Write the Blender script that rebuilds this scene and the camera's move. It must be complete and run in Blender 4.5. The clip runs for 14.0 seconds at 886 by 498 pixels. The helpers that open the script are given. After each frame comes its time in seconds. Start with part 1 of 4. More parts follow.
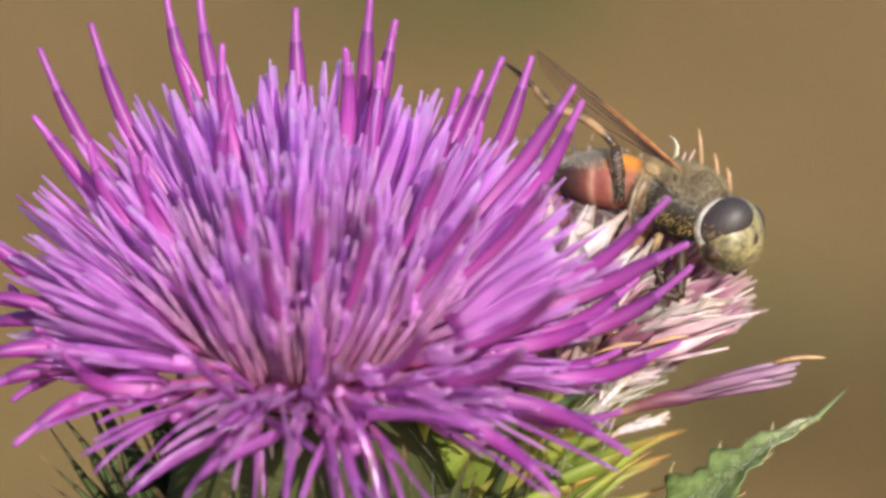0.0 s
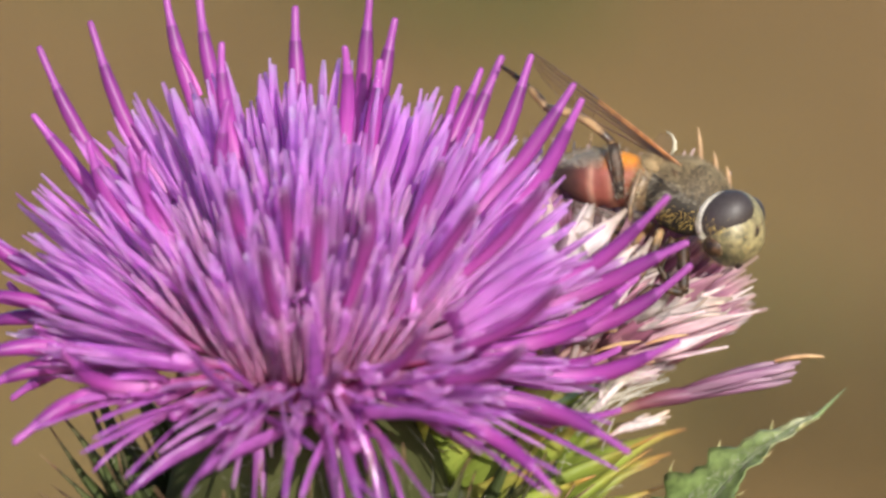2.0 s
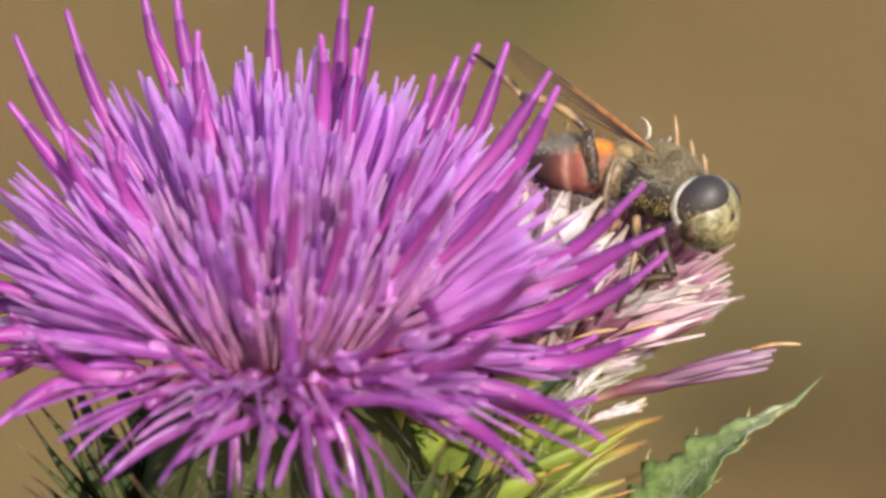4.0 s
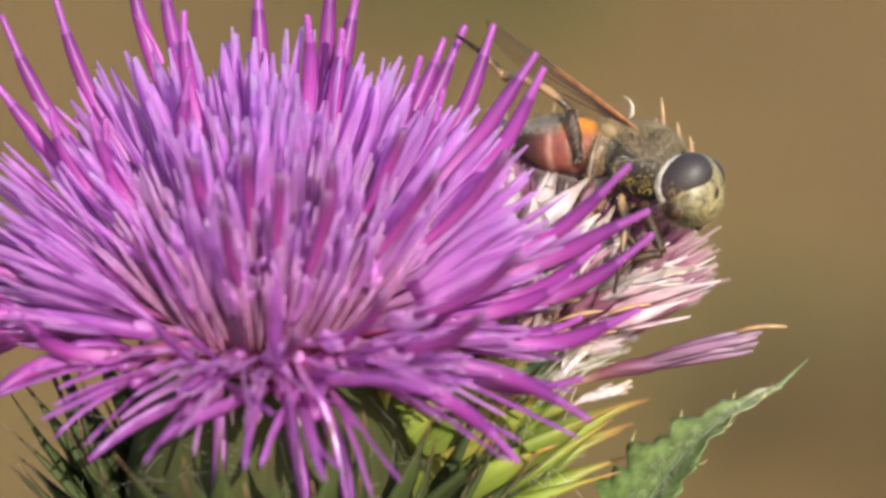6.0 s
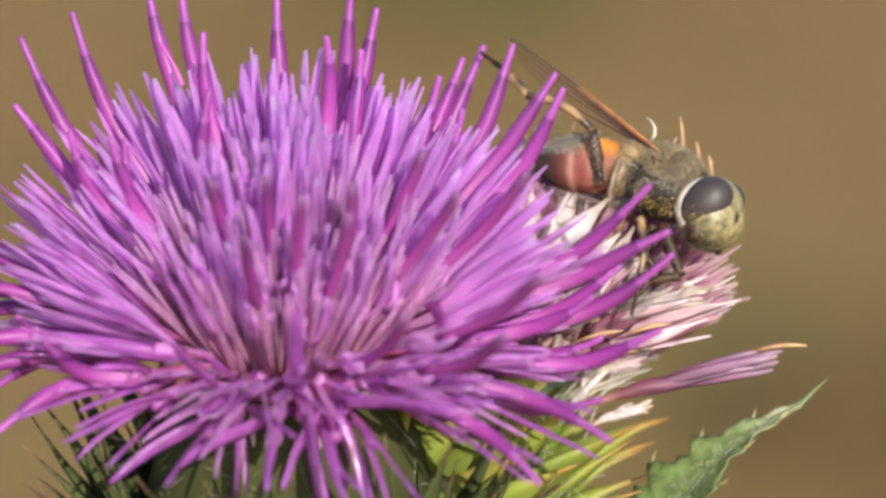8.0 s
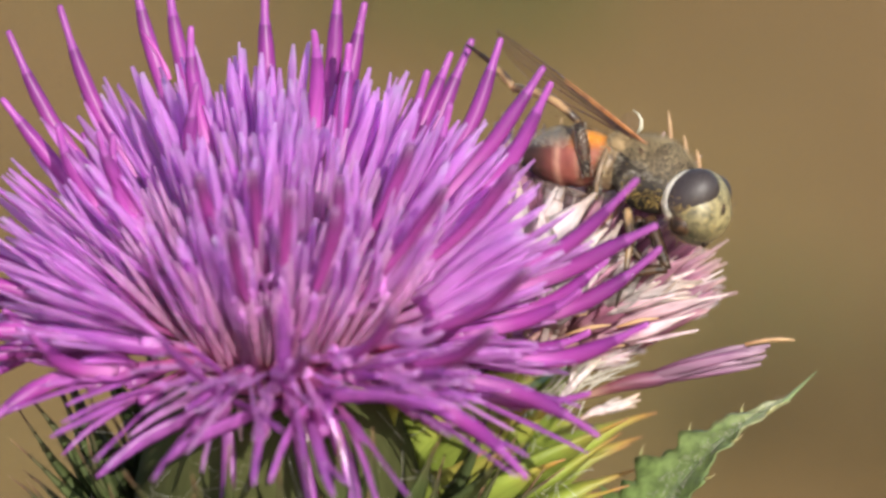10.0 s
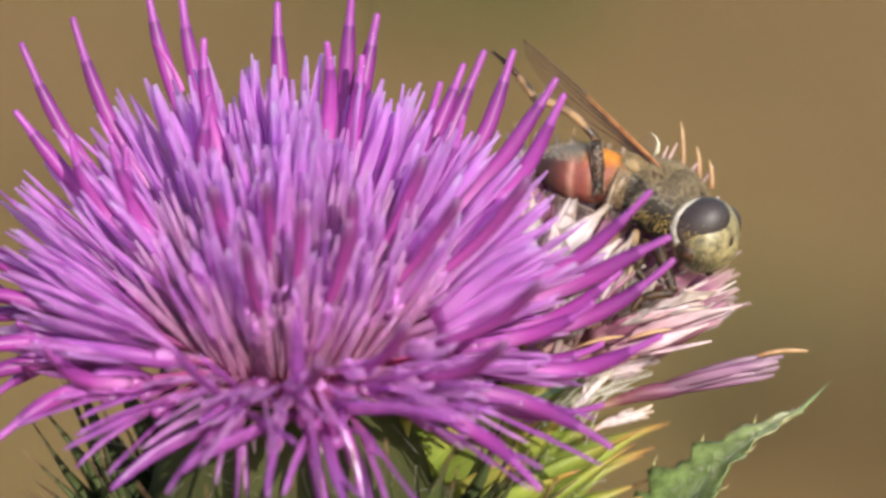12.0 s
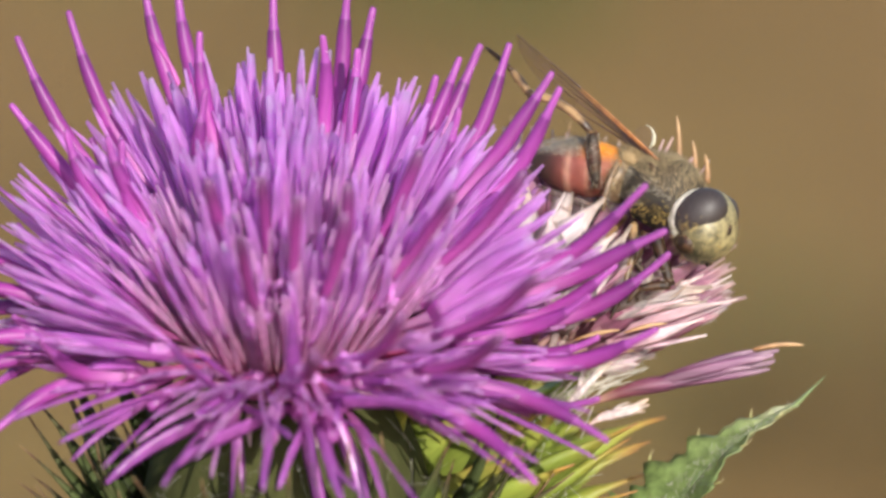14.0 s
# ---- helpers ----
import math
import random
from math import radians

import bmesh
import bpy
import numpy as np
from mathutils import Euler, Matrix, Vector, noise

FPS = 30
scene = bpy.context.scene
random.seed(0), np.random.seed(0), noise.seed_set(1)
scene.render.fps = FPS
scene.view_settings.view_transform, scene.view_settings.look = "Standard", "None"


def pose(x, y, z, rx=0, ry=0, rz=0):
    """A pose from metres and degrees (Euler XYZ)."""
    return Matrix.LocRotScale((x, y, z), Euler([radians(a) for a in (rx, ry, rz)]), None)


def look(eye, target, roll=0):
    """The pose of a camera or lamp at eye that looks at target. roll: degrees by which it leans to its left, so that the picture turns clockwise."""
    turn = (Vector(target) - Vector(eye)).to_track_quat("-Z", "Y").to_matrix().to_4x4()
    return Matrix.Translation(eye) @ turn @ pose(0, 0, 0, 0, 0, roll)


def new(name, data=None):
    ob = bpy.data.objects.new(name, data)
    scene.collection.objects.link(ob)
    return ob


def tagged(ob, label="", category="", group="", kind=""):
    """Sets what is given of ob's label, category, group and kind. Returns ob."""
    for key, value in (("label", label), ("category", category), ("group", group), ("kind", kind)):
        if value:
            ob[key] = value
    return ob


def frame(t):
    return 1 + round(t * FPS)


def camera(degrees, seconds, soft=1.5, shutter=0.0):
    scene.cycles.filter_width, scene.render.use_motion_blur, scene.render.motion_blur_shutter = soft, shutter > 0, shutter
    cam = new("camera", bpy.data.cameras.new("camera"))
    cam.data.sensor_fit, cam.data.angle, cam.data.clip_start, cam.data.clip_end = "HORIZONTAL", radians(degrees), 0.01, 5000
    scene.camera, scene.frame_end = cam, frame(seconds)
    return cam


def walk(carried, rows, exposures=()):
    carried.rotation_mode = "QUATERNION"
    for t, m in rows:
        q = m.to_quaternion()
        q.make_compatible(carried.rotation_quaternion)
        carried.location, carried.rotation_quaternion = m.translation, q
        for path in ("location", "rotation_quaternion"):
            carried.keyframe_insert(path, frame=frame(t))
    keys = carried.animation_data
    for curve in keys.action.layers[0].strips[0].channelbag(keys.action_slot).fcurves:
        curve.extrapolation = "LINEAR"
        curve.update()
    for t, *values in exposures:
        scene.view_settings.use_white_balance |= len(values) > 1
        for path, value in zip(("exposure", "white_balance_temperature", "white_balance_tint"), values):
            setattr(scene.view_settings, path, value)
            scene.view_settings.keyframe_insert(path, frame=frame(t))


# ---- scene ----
MM = 0.001
TILT = 20.0                                     # the camera looks down by this angle
HEAD = Vector((-7.46, -2.12, -5.84)) * MM + Vector((0, 0, 0.7))   # middle of the flower's receptacle
RIGHT = Vector((1, 0, 0))
VIEW_UP = Vector((0, math.sin(radians(TILT)), math.cos(radians(TILT))))
TOWARDS = Vector((0, -math.cos(radians(TILT)), math.sin(radians(TILT))))

# ---- camera: stands still on its tripod, a long macro lens ----
cam = camera(8.0, 14.0, soft=3.0)
EYE = Vector((0, 0, 0.7)) + TOWARDS * 0.35
STAND = look(EYE, (0, 0, 0.7))
walk(cam, [(0.0, STAND), (14.0, STAND)])
cam.data.dof.use_dof = True
cam.data.dof.focus_distance = 0.352
cam.data.dof.aperture_fstop = 28.0

# ---- world and sun ----
SUN_FROM = Vector((0.24, -0.83, 0.49)).normalized()
world = bpy.data.worlds.new("sky")
scene.world = world
world.use_nodes = True
wn = world.node_tree.nodes
sky = wn.new("ShaderNodeTexSky")
sky.sky_type = "NISHITA"
sky.sun_disc = False
sky.sun_elevation = math.asin(SUN_FROM.z)
sky.sun_rotation = math.atan2(SUN_FROM.x, SUN_FROM.y)
wn["Background"].inputs["Strength"].default_value = 0.10
world.node_tree.links.new(sky.outputs["Color"], wn["Background"].inputs["Color"])
sun = new("sun", bpy.data.lights.new("sun", "SUN"))
sun.data.energy, sun.data.angle, sun.data.color = 2.7, radians(0.53), (1.0, 0.95, 0.87)
sun.matrix_world = look(SUN_FROM * 5 + Vector((0, 0, 0.7)), (0, 0, 0.7))
scene.view_settings.exposure = 1.30


# ---- materials ----
def material(name, rough=0.5, spec=0.5):
    m = bpy.data.materials.new(name)
    m.use_nodes = True
    p = m.node_tree.nodes["Principled BSDF"]
    p.inputs["Roughness"].default_value = rough
    p.inputs["Specular IOR Level"].default_value = spec
    return m, m.node_tree.nodes, m.node_tree.links, p


def ramp(nodes, stops):
    r = nodes.new("ShaderNodeValToRGB")
    e = r.color_ramp.elements
    while len(e) < len(stops):
        e.new(0.5)
    for el, (pos, col) in zip(e, stops):
        el.position, el.color = pos, (*col, 1)
    return r


def speckle(nodes, links, scale, detail=3.0, coord="Object", stretch=None):
    tc = nodes.new("ShaderNodeTexCoord")
    n = nodes.new("ShaderNodeTexNoise")
    n.inputs["Scale"].default_value, n.inputs["Detail"].default_value = scale, detail
    if stretch:
        mp = nodes.new("ShaderNodeMapping")
        mp.inputs["Scale"].default_value = stretch
        links.new(tc.outputs[coord], mp.inputs["Vector"])
        links.new(mp.outputs["Vector"], n.inputs["Vector"])
    else:
        links.new(tc.outputs[coord], n.inputs["Vector"])
    return n


def mixed(nodes, links, kind, fac, a, b):
    """A colour mix node; fac, a and b are sockets or values."""
    x = nodes.new("ShaderNodeMix")
    x.data_type, x.blend_type = "RGBA", kind
    for sock, v in ((x.inputs[0], fac), (x.inputs[6], a), (x.inputs[7], b)):
        if isinstance(v, bpy.types.NodeSocket):
            links.new(v, sock)
        else:
            sock.default_value = v if isinstance(v, (int, float)) else (*v, 1)
    return x.outputs[2]


def bumped(nodes, links, p, height, strength, distance):
    b = nodes.new("ShaderNodeBump")
    b.inputs["Strength"].default_value, b.inputs["Distance"].default_value = strength, distance
    links.new(height, b.inputs["Height"])
    links.new(b.outputs["Normal"], p.inputs["Normal"])
    return b


def leafy(name, stops, through_col, share, rough=0.45, grain=2500.0, spec=0.4, vary=0.25, streak=None, sheer=0.0):
    """Plant tissue: colour along its length, fine streaks, light shining through."""
    m, n, l, p = material(name, rough, spec)
    at = n.new("ShaderNodeAttribute")
    at.attribute_name = "along"
    r = ramp(n, stops)
    l.new(at.outputs["Fac"], r.inputs["Fac"])
    sp = speckle(n, l, grain, 4.0, stretch=streak or (1, 1, 0.12))
    tone = ramp(n, [(0.25, (1 - vary,) * 3), (0.75, (1 + vary * 0.4,) * 3)])
    l.new(sp.outputs["Fac"], tone.inputs["Fac"])
    c = mixed(n, l, "MULTIPLY", 1.0, r.outputs["Color"], tone.outputs["Color"])
    oi = n.new("ShaderNodeObjectInfo")
    hsv = n.new("ShaderNodeHueSaturation")
    mr = n.new("ShaderNodeMapRange")
    mr.inputs[3].default_value, mr.inputs[4].default_value = 0.86, 1.14
    l.new(oi.outputs["Random"], mr.inputs[0])
    l.new(mr.outputs[0], hsv.inputs["Value"])
    l.new(c, hsv.inputs["Color"])
    l.new(hsv.outputs["Color"], p.inputs["Base Color"])
    bumped(n, l, p, sp.outputs["Fac"], 0.35, 0.0001)
    tr = n.new("ShaderNodeBsdfTranslucent")
    tint = mixed(n, l, "MULTIPLY", 1.0, hsv.outputs["Color"], through_col)
    l.new(tint, tr.inputs["Color"])
    mx = n.new("ShaderNodeMixShader")
    mx.inputs["Fac"].default_value = share
    l.new(p.outputs[0], mx.inputs[1])
    l.new(tr.outputs[0], mx.inputs[2])
    if sheer:                                  # tissue so thin that some light goes straight through
        thin = n.new("ShaderNodeBsdfTransparent")
        pale = mixed(n, l, "MIX", 0.75, hsv.outputs["Color"], (1, 1, 1))
        l.new(pale, thin.inputs["Color"])
        mt = n.new("ShaderNodeMixShader")
        mt.inputs["Fac"].default_value = sheer
        l.new(mx.outputs[0], mt.inputs[1])
        l.new(thin.outputs[0], mt.inputs[2])
        mx = mt
    l.new(mx.outputs[0], n["Material Output"].inputs["Surface"])
    return m


PETAL = leafy("petal", [(0.0, (0.78, 0.38, 0.58)), (0.12, (0.82, 0.47, 0.72)), (0.30, (0.88, 0.55, 0.88)), (0.55, (0.88, 0.55, 0.90)),
                        (0.80, (0.77, 0.42, 0.80)), (0.95, (0.79, 0.48, 0.83)), (1.0, (0.84, 0.64, 0.88))], (1.10, 1.05, 1.07), 0.78, 0.40, vary=0.22, spec=0.35, sheer=0.2)
TUBES = leafy("packed_tube", [(0.0, (0.72, 0.30, 0.44)), (0.3, (0.78, 0.44, 0.66)), (1.0, (0.82, 0.50, 0.82))], (1.1, 1.0, 1.0), 0.7, 0.4, vary=0.3, sheer=0.15)
# deeper magenta of the rim florets, darkened further for shade from those above
OUTER_SHADED = leafy("magenta_shaded_petal", [(0.0, (0.64, 0.12, 0.26)), (0.13, (0.60, 0.14, 0.38)), (0.26, (0.57, 0.16, 0.47)), (0.50, (0.53, 0.15, 0.53)), (1.0, (0.48, 0.145, 0.56))],
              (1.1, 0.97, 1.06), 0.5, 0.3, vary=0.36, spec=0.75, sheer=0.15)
# white sheen put into the colour, a pale band on a glossier petal
SHEEN_PALE = leafy("painted_sheen_petal", [(0.0, (0.80, 0.40, 0.56)), (0.4, (0.82, 0.56, 0.76)), (0.7, (0.88, 0.74, 0.84)), (1.0, (0.80, 0.56, 0.78))],
              (1.1, 1.0, 1.05), 0.4, 0.3, vary=0.4, spec=0.7, sheer=0.1)
STYLE = leafy("young_style", [(0.0, (0.86, 0.74, 0.80)), (0.05, (0.70, 0.22, 0.56)), (0.45, (0.46, 0.08, 0.38)), (0.60, (0.30, 0.045, 0.25)),
                              (0.67, (0.18, 0.035, 0.16)), (0.73, (0.20, 0.07, 0.19)), (0.82, (0.30, 0.10, 0.28)), (1.0, (0.34, 0.10, 0.31))],
              (1.2, 1.0, 1.1), 0.3, 0.45, spec=0.4)
RIPE = leafy("ripe_style", [(0.0, (0.90, 0.80, 0.86)), (0.03, (0.66, 0.26, 0.58)), (0.45, (0.35, 0.055, 0.30)), (0.70, (0.235, 0.034, 0.225)),
                            (0.785, (0.17, 0.026, 0.17)), (0.80, (0.31, 0.065, 0.31)), (1.0, (0.35, 0.08, 0.33))],
             (1.2, 1.0, 1.1), 0.25, 0.42, spec=0.35)
CHAFF = leafy("chaff", [(0.0, (0.84, 0.55, 0.50)), (1.0, (0.90, 0.70, 0.62))], (1.1, 1, 1), 0.5, 0.45)
BED = leafy("floret_bed", [(0.0, (0.52, 0.12, 0.30)), (1.0, (0.48, 0.12, 0.26))], (1.1, 1, 1), 0.3, 0.6)
WILTED = leafy("wilted_petal", [(0.0, (0.74, 0.55, 0.50)), (0.3, (0.90, 0.77, 0.77)), (0.75, (0.93, 0.87, 0.85)),
                                (1.0, (0.82, 0.66, 0.52))], (1.1, 1.0, 1.0), 0.5, 0.5, vary=0.6, grain=1800.0, sheer=0.3)
PINKISH = leafy("pink_wilted_petal", [(0.0, (0.72, 0.46, 0.40)), (0.4, (0.55, 0.21, 0.34)), (0.8, (0.70, 0.36, 0.51)), (1.0, (0.82, 0.62, 0.54))],
                (1.1, 1.0, 1.05), 0.5, 0.45, vary=0.6, grain=1800.0, sheer=0.3)
FADED = leafy("faded_petal", [(0.0, (0.46, 0.30, 0.22)), (0.4, (0.62, 0.36, 0.43)), (0.75, (0.80, 0.60, 0.66)), (1.0, (0.86, 0.73, 0.68))],
              (1.1, 1.0, 1.0), 0.35, 0.55, vary=0.5)
MAUVE = leafy("mauve_petal", [(0.0, (0.50, 0.30, 0.20)), (0.2, (0.20, 0.06, 0.075)), (0.5, (0.22, 0.075, 0.14)),
                              (0.85, (0.25, 0.11, 0.20)), (1.0, (0.44, 0.28, 0.35))], (1.1, 1.0, 1.1), 0.3, 0.5, vary=0.6, streak=(0.08, 1, 1))
STRAW = leafy("dry_tip", [(0.0, (0.44, 0.23, 0.11)), (1.0, (0.60, 0.40, 0.21))], (1.2, 1.0, 0.8), 0.3, 0.5)
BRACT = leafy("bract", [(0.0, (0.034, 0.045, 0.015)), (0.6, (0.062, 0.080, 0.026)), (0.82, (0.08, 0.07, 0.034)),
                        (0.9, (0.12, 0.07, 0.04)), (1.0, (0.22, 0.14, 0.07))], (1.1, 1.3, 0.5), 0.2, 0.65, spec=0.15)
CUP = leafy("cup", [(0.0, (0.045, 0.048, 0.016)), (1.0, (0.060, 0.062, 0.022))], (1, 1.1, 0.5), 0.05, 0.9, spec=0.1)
BRACT_PALE = leafy("pale_bract", [(0.0, (0.15, 0.20, 0.03)), (0.55, (0.29, 0.35, 0.06)), (0.76, (0.38, 0.34, 0.07)),
                                  (0.92, (0.44, 0.24, 0.06)), (1.0, (0.34, 0.16, 0.07))], (1.2, 1.3, 0.4), 0.32, 0.42)
LEAF = leafy("thistle_leaf", [(0.0, (0.13, 0.19, 0.055)), (0.7, (0.18, 0.23, 0.08)), (1.0, (0.38, 0.37, 0.20))],
             (1.1, 1.3, 0.5), 0.25, 0.42, grain=1500.0, vary=0.62, streak=(1, 1, 1))
SPINE = leafy("spine", [(0.0, (0.36, 0.38, 0.14)), (1.0, (0.62, 0.46, 0.24))], (1.1, 1.1, 0.7), 0.2, 0.35)
STEM = leafy("stem", [(0.0, (0.10, 0.15, 0.05)), (1.0, (0.16, 0.20, 0.08))], (1, 1.2, 0.5), 0.05, 0.55, grain=1200.0)
DOWN = leafy("white_down", [(0.0, (0.70, 0.65, 0.55)), (1.0, (0.78, 0.75, 0.68))], (1, 1, 1), 0.4, 0.4)
DRY_GRASS = leafy("dry_grass", [(0.0, (0.125, 0.08, 0.029)), (1.0, (0.195, 0.138, 0.052))], (1.1, 1, 0.7), 0.25, 0.7, vary=0.3)
WEED = leafy("weed", [(0.0, (0.09, 0.09, 0.03)), (1.0, (0.19, 0.18, 0.055))], (1.1, 1.2, 0.5), 0.25, 0.6, vary=0.3)


def ground_material():
    m, n, l, p = material("dry_ground", 0.95, 0.1)
    big = speckle(n, l, 8.0, 2.0)
    fine = speckle(n, l, 160.0, 6.0)
    a = ramp(n, [(0.30, (0.182, 0.115, 0.044)), (0.5, (0.246, 0.147, 0.058)), (0.72, (0.195, 0.145, 0.048))])
    l.new(big.outputs["Fac"], a.inputs["Fac"])
    b = ramp(n, [(0.3, (0.6, 0.6, 0.6)), (0.7, (1.15, 1.12, 1.05))])
    l.new(fine.outputs["Fac"], b.inputs["Fac"])
    l.new(mixed(n, l, "MULTIPLY", 1.0, a.outputs["Color"], b.outputs["Color"]), p.inputs["Base Color"])
    bumped(n, l, p, fine.outputs["Fac"], 0.6, 0.01)
    return m


def chitin(name, col_a, col_b, scale, rough, spec=0.5, bump=0.3, lo=0.4, hi=0.6):
    m, n, l, p = material(name, rough, spec)
    s = speckle(n, l, scale, 5.0)
    r = ramp(n, [(lo, col_a), (hi, col_b)])
    l.new(s.outputs["Fac"], r.inputs["Fac"])
    l.new(r.outputs["Color"], p.inputs["Base Color"])
    bumped(n, l, p, s.outputs["Fac"], bump, 0.00008)
    return m


def abdomen_material():
    """Orange at the waist, red-brown sides with pale rings, dark grey rear."""
    m, n, l, p = material("abdomen", 0.62, 0.3)
    at = n.new("ShaderNodeAttribute")
    at.attribute_name = "along"
    side = ramp(n, [(0.0, (0.30, 0.14, 0.06)), (0.2, (0.24, 0.075, 0.04)), (0.33, (0.15, 0.036, 0.025)), (0.37, (0.32, 0.15, 0.10)),
                    (0.42, (0.21, 0.062, 0.045)), (0.52, (0.19, 0.055, 0.042)), (0.56, (0.34, 0.17, 0.12)), (0.62, (0.14, 0.044, 0.034)), (0.75, (0.06, 0.028, 0.022)), (1.0, (0.03, 0.024, 0.02))])
    back = ramp(n, [(0.0, (0.66, 0.24, 0.03)), (0.36, (0.72, 0.25, 0.02)), (0.46, (0.30, 0.14, 0.06)), (0.52, (0.16, 0.13, 0.10)),
                    (0.8, (0.20, 0.18, 0.15)), (1.0, (0.08, 0.07, 0.06))])
    tc = n.new("ShaderNodeTexCoord")
    xyz = n.new("ShaderNodeSeparateXYZ")
    l.new(tc.outputs["Object"], xyz.inputs[0])
    mr = n.new("ShaderNodeMapRange")
    mr.inputs[1].default_value, mr.inputs[2].default_value = 0.0004, 0.0012
    l.new(xyz.outputs["Z"], mr.inputs[0])
    s = speckle(n, l, 1500.0, 4.0)
    for r in (side, back):
        l.new(at.outputs["Fac"], r.inputs["Fac"])
    c = mixed(n, l, "MIX", mr.outputs[0], side.outputs["Color"], back.outputs["Color"])
    tone = ramp(n, [(0.3, (0.75, 0.75, 0.75)), (0.7, (1.1, 1.1, 1.1))])
    l.new(s.outputs["Fac"], tone.inputs["Fac"])
    l.new(mixed(n, l, "MULTIPLY", 1.0, c, tone.outputs["Color"]), p.inputs["Base Color"])
    p.inputs["Subsurface Weight"].default_value = 0.15
    p.inputs["Subsurface Radius"].default_value = (0.001, 0.0004, 0.0002)
    bumped(n, l, p, s.outputs["Fac"], 0.25, 0.00006)
    return m


def face_material():
    """Yellowish dusted face, black on the cheeks and round the mouth."""
    m, n, l, p = material("dusted_face", 0.48, 0.6)
    fine = speckle(n, l, 2400.0, 5.0)
    dust = ramp(n, [(0.32, (0.075, 0.062, 0.028)), (0.62, (0.27, 0.22, 0.10))])
    l.new(fine.outputs["Fac"], dust.inputs["Fac"])
    tc = n.new("ShaderNodeTexCoord")
    dot = n.new("ShaderNodeVectorMath")
    dot.operation = "DOT_PRODUCT"
    dot.inputs[1].default_value = (0.45, -0.1, 0.88)
    l.new(tc.outputs["Object"], dot.inputs[0])
    wob = n.new("ShaderNodeMath")
    wob.operation = "MULTIPLY_ADD"
    wob.inputs[1].default_value = 0.0011
    coarse = speckle(n, l, 700.0, 3.0)
    l.new(coarse.outputs["Fac"], wob.inputs[0])
    l.new(dot.outputs["Value"], wob.inputs[2])
    edge = n.new("ShaderNodeMapRange")
    edge.inputs[1].default_value, edge.inputs[2].default_value = -0.0009, 0.0002
    l.new(wob.outputs[0], edge.inputs[0])
    l.new(mixed(n, l, "MIX", edge.outputs[0], (0.022, 0.021, 0.011), dust.outputs["Color"]), p.inputs["Base Color"])
    bumped(n, l, p, fine.outputs["Fac"], 0.35, 0.00008)
    return m


def membrane_material():
    m, n, l, p = material("wing_membrane", 0.2, 0.6)
    p.inputs["Base Color"].default_value = (0.24, 0.18, 0.15, 1)
    clear = n.new("ShaderNodeBsdfTransparent")
    clear.inputs["Color"].default_value = (0.97, 0.945, 0.925, 1)
    mx = n.new("ShaderNodeMixShader")
    mx.inputs["Fac"].default_value = 0.07
    l.new(clear.outputs[0], mx.inputs[1])
    l.new(p.outputs[0], mx.inputs[2])
    l.new(mx.outputs[0], n["Material Output"].inputs["Surface"])
    return m


GROUND = ground_material()
ABDOMEN = abdomen_material()
MEMBRANE = membrane_material()
THORAX = chitin("thorax_shell", (0.008, 0.006, 0.005), (0.040, 0.030, 0.019), 420.0, 0.7, 0.3, lo=0.42, hi=0.56)
FUZZ = chitin("pale_fuzz", (0.24, 0.17, 0.085), (0.40, 0.30, 0.16), 900.0, 0.6, bump=0.0)
POLLEN = chitin("pollen", (0.32, 0.19, 0.035), (0.48, 0.34, 0.10), 3000.0, 0.8)
SHIELD = chitin("pale_shield", (0.15, 0.10, 0.045), (0.28, 0.19, 0.095), 1200.0, 0.7, 0.2)
EYE_M = chitin("compound_eye", (0.030, 0.022, 0.020), (0.042, 0.032, 0.030), 9000.0, 0.5, 0.4, 0.05)
SILVER = chitin("silver_fuzz", (0.24, 0.205, 0.15), (0.42, 0.38, 0.31), 900.0, 0.5, bump=0.0)
FACE = face_material()
BEIGE = chitin("beige_skin", (0.09, 0.055, 0.03), (0.21, 0.14, 0.08), 1800.0, 0.5)
RIM = chitin("eye_rim", (0.42, 0.38, 0.27), (0.70, 0.65, 0.54), 2000.0, 0.55)
BLACK_LEG = chitin("dark_leg", (0.014, 0.008, 0.005), (0.055, 0.026, 0.012), 1800.0, 0.5, 0.3)
BROWN_LEG = chitin("brown_leg", (0.045, 0.026, 0.014), (0.30, 0.18, 0.08), 700.0, 0.4, lo=0.44, hi=0.62)
PALE_LEG = chitin("amber_leg", (0.17, 0.085, 0.03), (0.36, 0.21, 0.09), 1500.0, 0.42)
AMBER = chitin("amber_vein", (0.22, 0.075, 0.022), (0.40, 0.16, 0.05), 1500.0, 0.4)
VEIN = chitin("wing_vein", (0.045, 0.022, 0.015), (0.10, 0.05, 0.03), 1500.0, 0.4)


